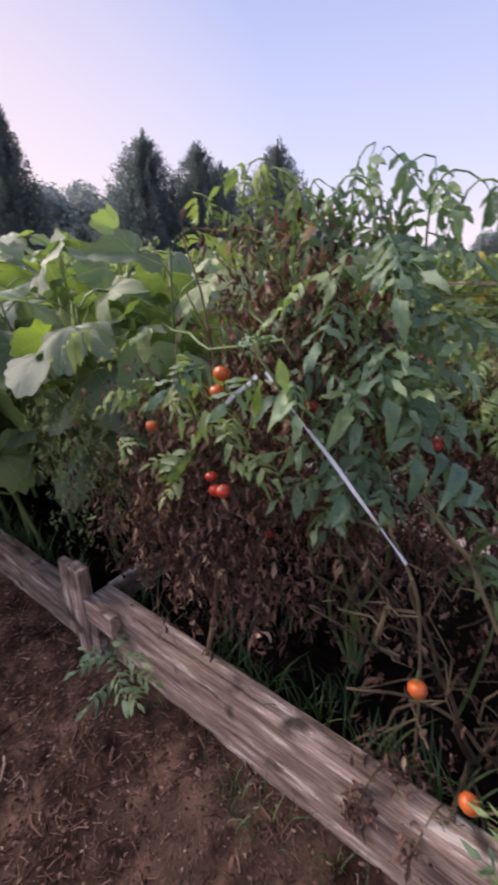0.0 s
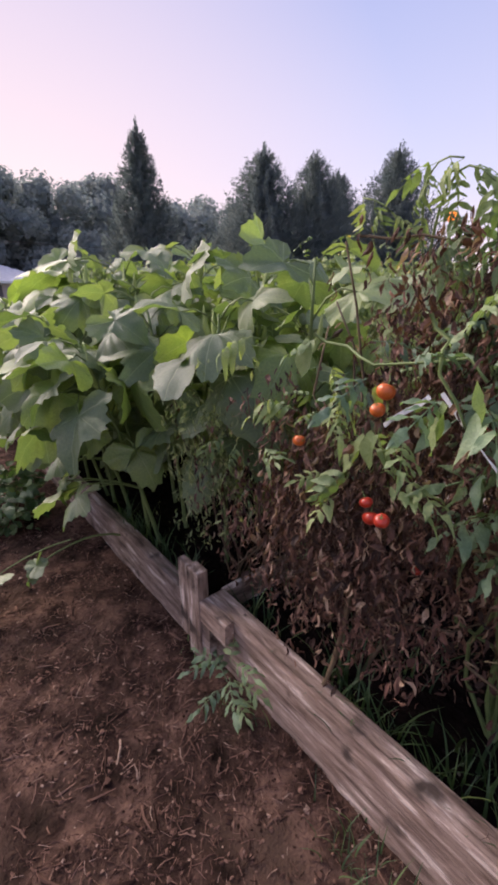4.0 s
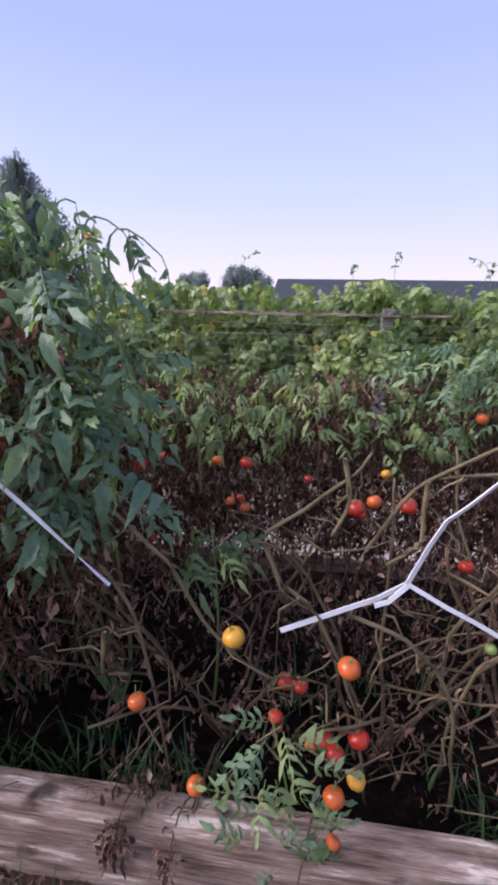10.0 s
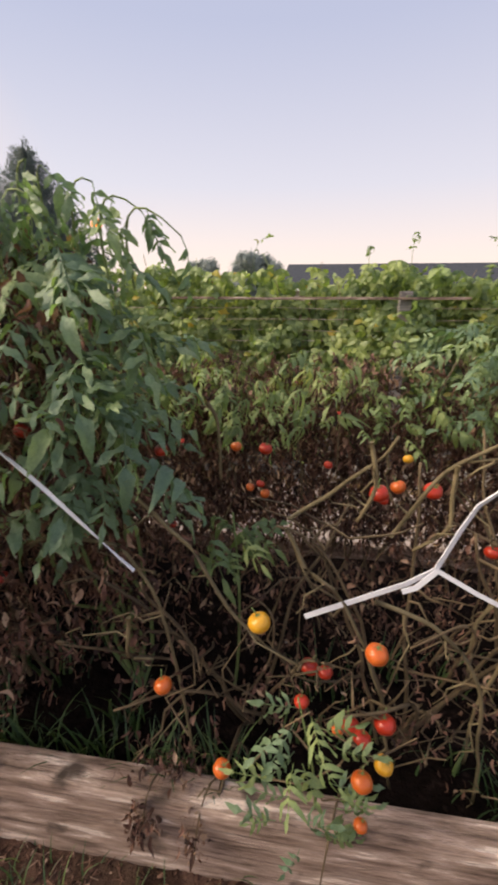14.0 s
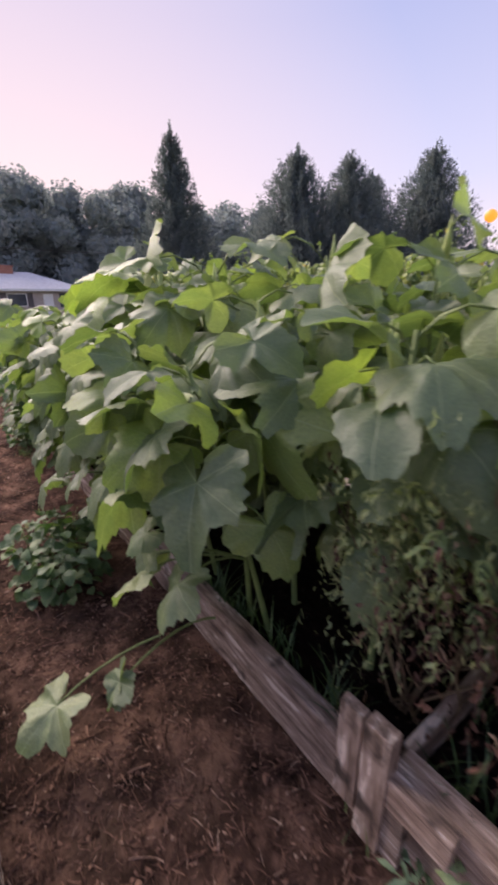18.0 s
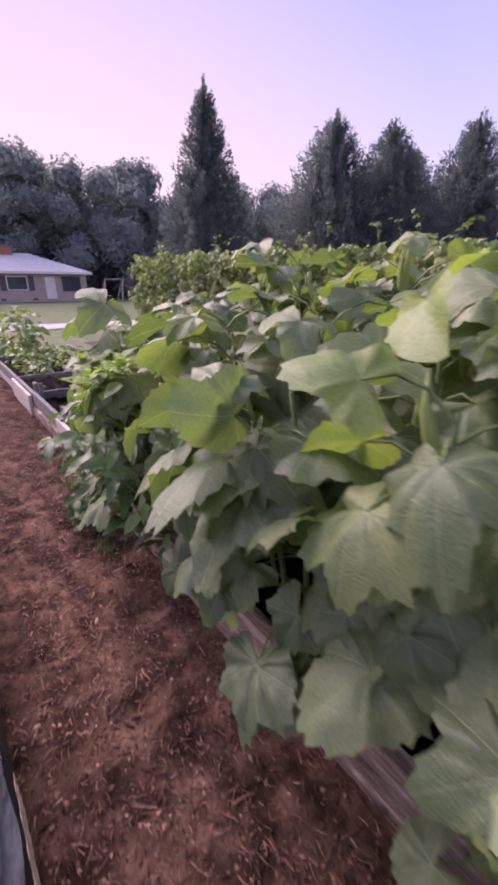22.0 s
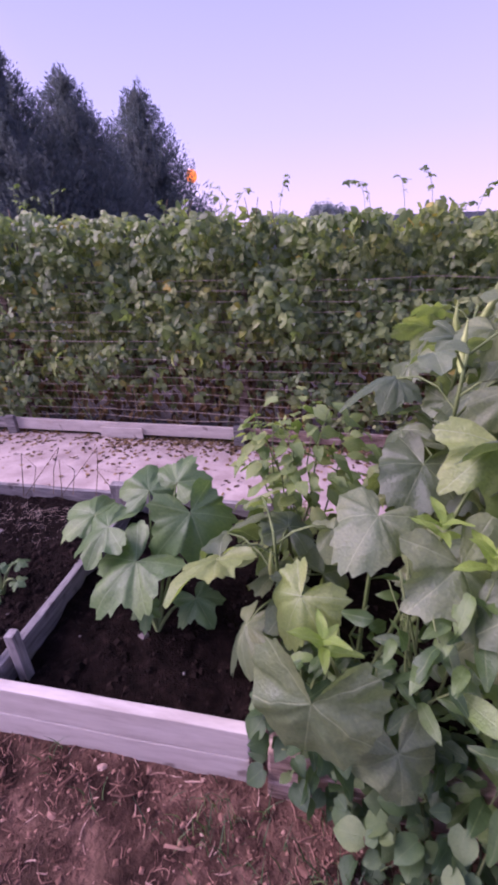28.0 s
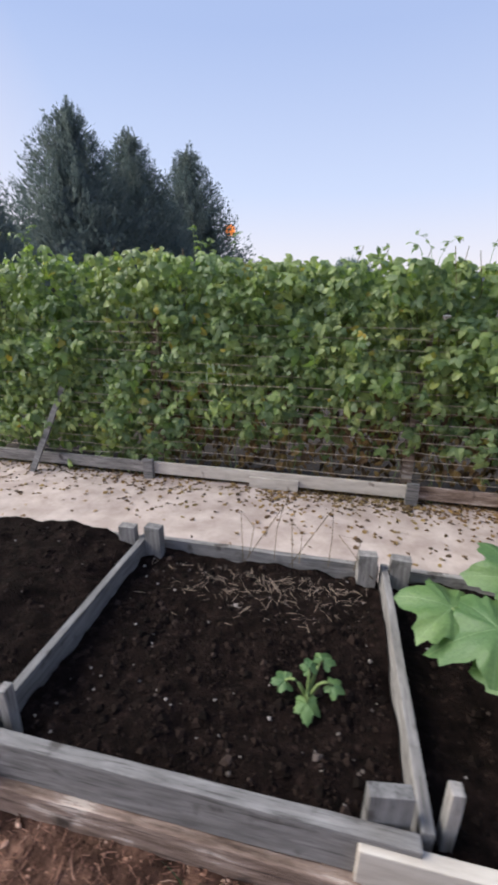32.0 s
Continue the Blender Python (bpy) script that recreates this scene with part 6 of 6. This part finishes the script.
def broad_plant(name, x, y, z, leaves, label, category, meshes):
    """A low plant with leaves on long stalks: leaves of (tip offset, outward direction, size)."""
    pl = root(name, (x, y, z), label, category)
    for q, (tip, d, size) in enumerate(leaves):
        t = Vector(tip)
        put("petiole", tube_mesh("petiole", bezier((0, 0, 0), t * 0.5 + Vector((0, 0, 0.10)), t, 5), [0.010, 0.008, 0.007, 0.006, 0.005, 0.004], M_STEM, 6), pl)
        put("leaf", meshes[q % len(meshes)], pl, placed(t, d, (0, -0.25, 1), size))
    return pl


broad_plant("squash_plant", -6.98, 1.12, 0.20, (((-0.06, 0.02, 0.36), (-0.6, -0.7, -0.40), 0.27), ((-0.22, 0.12, 0.44), (-1, -0.1, -0.2), 0.22), ((-0.34, 0.22, 0.42), (-1, 0.3, 0.2), 0.19), ((-0.10, 0.30, 0.52), (-0.3, 0.6, 0.5), 0.19),
            ((0.14, 0.16, 0.52), (0.5, -0.5, -0.7), 0.26), ((0.02, 0.34, 0.55), (0.2, 0.6, 0.6), 0.17), ((-0.02, -0.03, 0.16), (0.2, -1, -0.2), 0.08), ((0.18, 0.02, 0.20), (0.7, -0.7, -0.2), 0.13)),
            "young squash plant with large lobed leaves on bare soil", "squash plant", squash_meshes)
okra_plant(-6.40, 1.16, 0.80, 14, 0.14, 1201, False, 0.0)
trail = root("okra_shoot", (-2.2, 0.70, 0.22), "long okra shoot reaching out over the mulch path", "okra shoot")
reach = bezier((0, 0, 0), (0.03, -0.2, 0.15), (0.14, -0.49, 0.10), 6)
put("stem", tube_mesh("stem", reach, [0.006, 0.006, 0.0055, 0.005, 0.0045, 0.004, 0.003], M_STEM, 6), trail)
for d, s, q in (((-0.2, -0.6, -0.6), 0.11, 0), ((0.7, -0.4, -0.5), 0.08, 1), ((-0.8, -0.2, 0.1), 0.07, 2)):
    put("leaf", okra_young[q], trail, placed(reach[6], d, (0, -0.3, 1), s))
reach = bezier((0.06, -0.3, 0.13), (0.02, -0.5, 0.12), (0.06, -0.68, 0.06), 5)
put("stem", tube_mesh("stem", reach, 0.0035, M_STEM, 5), trail)
put("leaf", okra_meshes[2], trail, placed(reach[5], (0.2, -0.8, -0.3), (0, -0.2, 1), 0.16))
broad_plant("squash_seedling", -7.81, 1.20, 0.20, (((-0.09, 0.0, 0.08), (-1, -0.2, 0.1), 0.058), ((0.05, 0.08, 0.13), (0.4, 1, 0.2), 0.058), ((0.09, 0.01, 0.09), (1, -0.3, 0), 0.050), ((0.0, -0.06, 0.06), (0.1, -1, -0.1), 0.062), ((0.0, 0.03, 0.13), (-0.3, 0.8, 0.6), 0.045)),
            "small squash seedling in dark soil", "seedling", squash_meshes)



def bushy(name, x, y, z, w, h, n, size, meshes, label, category, mat_stem=None, out=0.0):
    pl = root(name, (x, y, z), label, category)
    for q in range(max(5, min(12, n // 10))):
        e = (tr.uniform(-w, w) * 0.8, tr.uniform(-w, w) * 0.6 - out, h * tr.uniform(0.6, 1.0))
        put("stem", tube_mesh("stem", wander((0, 0, 0), e, tr, 0.05, 5), [0.006, 0.006, 0.005, 0.004, 0.003, 0.002], mat_stem or M_STEM, 5), pl)
    for q in range(n):
        a = tr.uniform(0, 6.28)
        rr = w * math.sqrt(tr.random())
        zz = h * tr.uniform(0.12, 1.0) * (1 - 0.25 * (rr / w) ** 2)
        d = Vector((math.cos(a) + tr.gauss(0, 0.5), math.sin(a) + tr.gauss(0, 0.5), tr.uniform(-0.55, 0.45)))
        put("leaf", meshes[tr.randrange(len(meshes))], pl, placed((math.cos(a) * rr, math.sin(a) * rr * 0.75 - out * min(1.0, 1.5 * zz / h), zz), d, (tr.gauss(0, 0.4), tr.gauss(-0.2, 0.4), 1), size * tr.uniform(0.6, 1.3), tr.uniform(-0.4, 0.4)))
    return pl


M_LIME = leaf_mat("lime_leaf", ((0.0, (0.14, 0.21, 0.07)), (0.6, (0.22, 0.30, 0.10)), (1.0, (0.32, 0.38, 0.14))), "object", (0.30, 0.36, 0.16), 0, 0.35, 0.5)
lime = [mesh_of("leaf", s[0], s[1], M_LIME, s[2], smooth=True) for s in bean_shapes]
bushy("pepper_bush", -6.40, 1.60, 0.20, 0.30, 1.0, 300, 0.075, lime, "pale green bushy plant among the squash", "bush")
for q, (x, y, h, size) in enumerate(((-5.40, 0.90, 1.40, 0.19), (-5.62, 0.95, 1.22, 0.17))):
    okra_plant(x, y, h, 12, size, 820 + q, False, 0.20, 0.4)
pr = random.Random(31)
M_PEPPER = leaf_mat("pepper_leaf", ((0.0, (0.06, 0.115, 0.04)), (0.6, (0.10, 0.17, 0.055)), (1.0, (0.18, 0.27, 0.075))), "object", (0.24, 0.32, 0.13), 0, 0.3, 0.38, None, 0.7)
lance = []
for q in range(6):
    sh = blade(pr, pr.uniform(0.20, 0.27), 6, pr.uniform(0.2, 0.8), pr.uniform(0.1, 0.5), 0.0, 0.05)
    lance.append(mesh_of("leaf", sh[0], sh[1], M_PEPPER, sh[2], smooth=True))
M_YOUNG = leaf_mat("young_pepper_leaf", ((0.0, (0.22, 0.32, 0.07)), (1.0, (0.34, 0.46, 0.10))), "object", (0.40, 0.50, 0.18), 0, 0.4, 0.4, None, 0.6)
young = []
for q in range(4):
    sh = blade(pr, pr.uniform(0.18, 0.25), 6, pr.uniform(0.0, 0.5), pr.uniform(0.2, 0.5), 0.0, 0.04)
    young.append(mesh_of("leaf", sh[0], sh[1], M_YOUNG, sh[2], smooth=True))
for x, y, h, n, w, size, out, tops in ((-4.98, 0.82, 1.08, 130, 0.28, 0.108, 0.32, 5), (-5.34, 0.80, 1.06, 150, 0.30, 0.108, 0.34, 5), (-5.66, 0.80, 0.90, 110, 0.26, 0.10, 0.24, 3), (-5.98, 0.84, 0.86, 130, 0.20, 0.085, 0.06, 2), (-6.22, 0.80, 0.62, 90, 0.18, 0.075, 0.04, 1)):
    pepper = bushy("pepper_plant", x, y, 0.16, w, h, n, size, lance, "leafy pepper plant with glossy pointed leaves at the bed edge", "pepper plant", None, out)
    for k in range(tops):
        at = Vector((pr.uniform(-w, w) * 0.7, pr.uniform(-0.5, 0.5) * w - out, h * pr.uniform(0.88, 1.02)))
        for q in range(7):
            a = q * 2.4 + k
            put("leaf", young[q % 4], pepper, placed(at + Vector((0, 0, 0.008 * q)), (math.cos(a), math.sin(a), 0.25 + 0.12 * q), (0, 0, 1), pr.uniform(0.06, 0.10)), "bright lime young leaf")
broad_plant("okra_plant", -6.18, 0.90, 0.20, (((-0.14, -0.34, 0.54), (-0.10, -0.22, -1), 0.23), ((-0.18, -0.10, 0.62), (-0.5, -0.5, -0.6), 0.16), ((0.20, -0.10, 0.78), (0.3, -0.6, -0.7), 0.21), ((0.02, 0.05, 0.80), (-0.4, -0.6, -0.2), 0.17), ((0.30, 0.10, 1.02), (0.2, -0.5, -0.4), 0.19), ((0.08, -0.30, 0.34), (0.2, -0.5, -0.8), 0.15)),
            "okra plant with large drooping leaves at the end of the bed", "okra plant", okra_meshes)
M_BUSH = leaf_mat("dark_bean_leaf", ((0.0, (0.045, 0.09, 0.04)), (0.6, (0.08, 0.14, 0.06)), (1.0, (0.15, 0.21, 0.09))), "object", (0.17, 0.24, 0.11), 0, 0.28, 0.5)
broad_shapes = [blade(pr, pr.uniform(0.42, 0.54), 5, pr.uniform(0.1, 0.6), pr.uniform(0.1, 0.5), 0.10, 0.05) for _ in range(6)]
dark_bean = [mesh_of("leaf", s[0], s[1], M_BUSH, s[2], smooth=True) for s in broad_shapes]
bushy("bean_bush", -6.28, 0.74, 0.12, 0.20, 0.42, 130, 0.06, dark_bean, "low bean bush spilling over the bed edge", "bean bush")
bushy("bean_bush", -5.92, 0.60, 0.03, 0.28, 0.36, 200, 0.058, dark_bean, "low bean bush at the foot of the bed boards", "bean bush")
bushy("bean_bush", -3.16, 0.26, 0.03, 0.32, 0.40, 380, 0.055, dark_bean, "low bean bush growing beside the okra bed", "bean bush")
for q, (x, y) in enumerate(((-10.5, 1.1), (-10.9, 1.4), (-11.2, 1.1), (-11.6, 1.4), (-11.9, 1.7), (-10.6, 1.75), (-11.3, 1.8), (-12.0, 1.1), (-12.7, 2.4), (-13.2, 1.8), (-13.0, 3.2))):
    bushy("low_vegetable", x, y, 0.18 if y < 2.0 and x > -12.2 else 0.0, 0.26, 0.34, 36, 0.10, near_bean, "low leafy vegetable plant in the far bed", "vegetable", None)

bushy("leafy_bush", -13.4, 1.35, 0.0, 0.70, 1.15, 240, 0.17, near_bean, "dark leafy bush at the far end of the path", "bush")
far_bed = root("raised_bed", (-13.6, 3.1, 0), "low grey boarded bed at the garden's far end", "raised bed", "garden beds in a row")
part("board", box_bm(-0.5, 0.7, -0.6, -0.56, 0.0, 0.20, 0.004, 0.004, 6, 3), M_GREY, far_bed)
part("board", box_bm(-0.5, 0.7, 0.56, 0.60, 0.0, 0.20, 0.004, 0.004, 6, 4), M_GREY, far_bed)
part("board", box_bm(0.705, 0.745, -0.6, 0.6, 0.0, 0.20, 0.004, 0.004, 6, 5), M_GREY, far_bed)
# stick leaning on the trellis
st = part("garden_stake", box_bm(-0.03, 0.03, -0.012, 0.012, 0, 0.98, 0.003, 0.004, 6, 2), M_GREY)
st.matrix_basis = pose(-10.68, 3.22, 0.05, -18, 18, 0)
tagged(st, "weathered wooden stake leaning against the trellis", "stake")
part("rail", box_bm(-0.9, 1.35, -0.23, -0.205, 1.56, 1.578, 0.003, 0.004, 8, 5), M_WOOD, trellis, "grey top rail")
part("post", box_bm(0.86, 0.95, -0.20, -0.135, 0.0, 1.62, 0.004, 0.004, 4, 8), M_GREY, trellis, "pale post")

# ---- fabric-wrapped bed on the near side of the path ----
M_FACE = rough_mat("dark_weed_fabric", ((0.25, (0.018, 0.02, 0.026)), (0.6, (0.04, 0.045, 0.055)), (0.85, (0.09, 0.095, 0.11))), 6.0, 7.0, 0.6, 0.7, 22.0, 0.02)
wrapped = root("wrapped_bed", (0, 0, 0), "low garden bed wrapped in dark and grey fabric", "raised bed")


def cloth(name, x0, x1, profile, mat, amp):
    nx = round((x1 - x0) / 0.045)
    vs = []
    for y, z in profile:
        for i in range(nx + 1):
            x = x0 + (x1 - x0) * i / nx
            vs.append((x, y + amp * noise.noise((x * 5, z * 9, 2)), max(0.0, z + amp * noise.noise((x * 4, y * 14, 3)))))
    n = nx + 1
    fs = [(j * n + i, j * n + i + 1, (j + 1) * n + i + 1, (j + 1) * n + i) for j in range(len(profile) - 1) for i in range(nx)]
    return put(name, mesh_of(name, vs, fs, mat, smooth=True), wrapped)


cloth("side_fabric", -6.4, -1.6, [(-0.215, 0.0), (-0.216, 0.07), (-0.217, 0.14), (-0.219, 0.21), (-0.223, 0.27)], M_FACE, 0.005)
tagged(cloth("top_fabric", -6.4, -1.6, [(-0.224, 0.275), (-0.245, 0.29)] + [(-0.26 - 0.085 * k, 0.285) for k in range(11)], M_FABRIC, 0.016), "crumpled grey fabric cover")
for x0, x1 in ((-3.55, -2.75), (-5.4, -4.05)):
    pts = [(x0 + (x1 - x0) * i / 8, -0.275 + 0.008 * noise.noise((i, x0, 0)), 0.322) for i in range(9)]
    tagged(put("plastic_pipe", tube_mesh("plastic_pipe", pts, 0.022, M_PVC, 12)), "pale grey plastic pipe lying on the fabric-covered bed", "pipe")
hexv, hexf = [], []
cell = 0.030
for j in range(4):
    for i in range(60):
        cx, cz = -4.3 + i * cell * 1.5, 0.07 + (j + 0.5 * (i % 2)) * cell * 1.73
        for k in (0, 1, 2):
            a0, a1 = k * math.pi / 3, (k + 1) * math.pi / 3
            a = Vector((cx + cell * math.cos(a0), -0.207, cz + cell * math.sin(a0)))
            b = Vector((cx + cell * math.cos(a1), -0.207, cz + cell * math.sin(a1)))
            d = (b - a).normalized().cross(Vector((0, 1, 0))) * 0.0013
            o = len(hexv)
            up = Vector((0, 0.002, 0))
            hexv += [a - d, a + d, b + d, b - d, a + up, b + up]
            hexf += [(o, o + 1, o + 2, o + 3), (o, o + 4, o + 5, o + 3), (o + 4, o + 1, o + 2, o + 5)]
put("netting", mesh_of("netting", hexv, hexf, M_WIRE), wrapped, None, "hexagonal wire netting")

# dry straw and a yellow leaf on the bare bed
straw = ([(-1, -0.03, 0), (1, -0.03, 0), (1, 0.03, 0.0), (-1, 0.03, 0), (0, 0, 0.06)], [(0, 1, 4), (1, 2, 4), (2, 3, 4), (3, 0, 4)])
ps = []
for _ in range(430):
    x, y = -8.0 + tr.gauss(0, 0.30), 1.88 - 0.15 * abs(tr.gauss(0, 1))
    if -8.8 < x < -7.55 and y < 1.96:
        ps.append((0, pose(x, y, 0.235 + 0.02 * tr.random(), tr.uniform(-20, 20), tr.uniform(-20, 20), tr.uniform(0, 360)) @ Matrix.Scale(0.006 + 0.03 * tr.random() ** 2, 4)))
M_STRAW = rough_mat("dry_straw", ((0.3, (0.24, 0.175, 0.13)), (0.7, (0.52, 0.42, 0.34))), 20.0, vary="island")
tagged(put("dry_straw", scatter_mesh("dry_straw", [straw], ps, M_STRAW)), "dry straw and stem bits on dark soil", "straw", kind="stuff")
for q in range(5):
    x = -8.25 + 0.16 * q + tr.uniform(-0.06, 0.06)
    pts = [(x, 2.0, 0.26), (x + tr.uniform(-0.03, 0.03), 2.06, 0.42), (x + tr.uniform(-0.1, 0.1), 2.08 + tr.uniform(-0.1, 0.1), 0.46 + 0.12 * tr.random()), (x + tr.uniform(-0.25, 0.25), 1.93, 0.27)]
    tagged(put("dry_stalk", tube_mesh("dry_stalk", pts, 0.0025, M_DRYSTEM, 4)), "thin dry bent stalk at the bed edge", "dry stalk", "dry stalks")
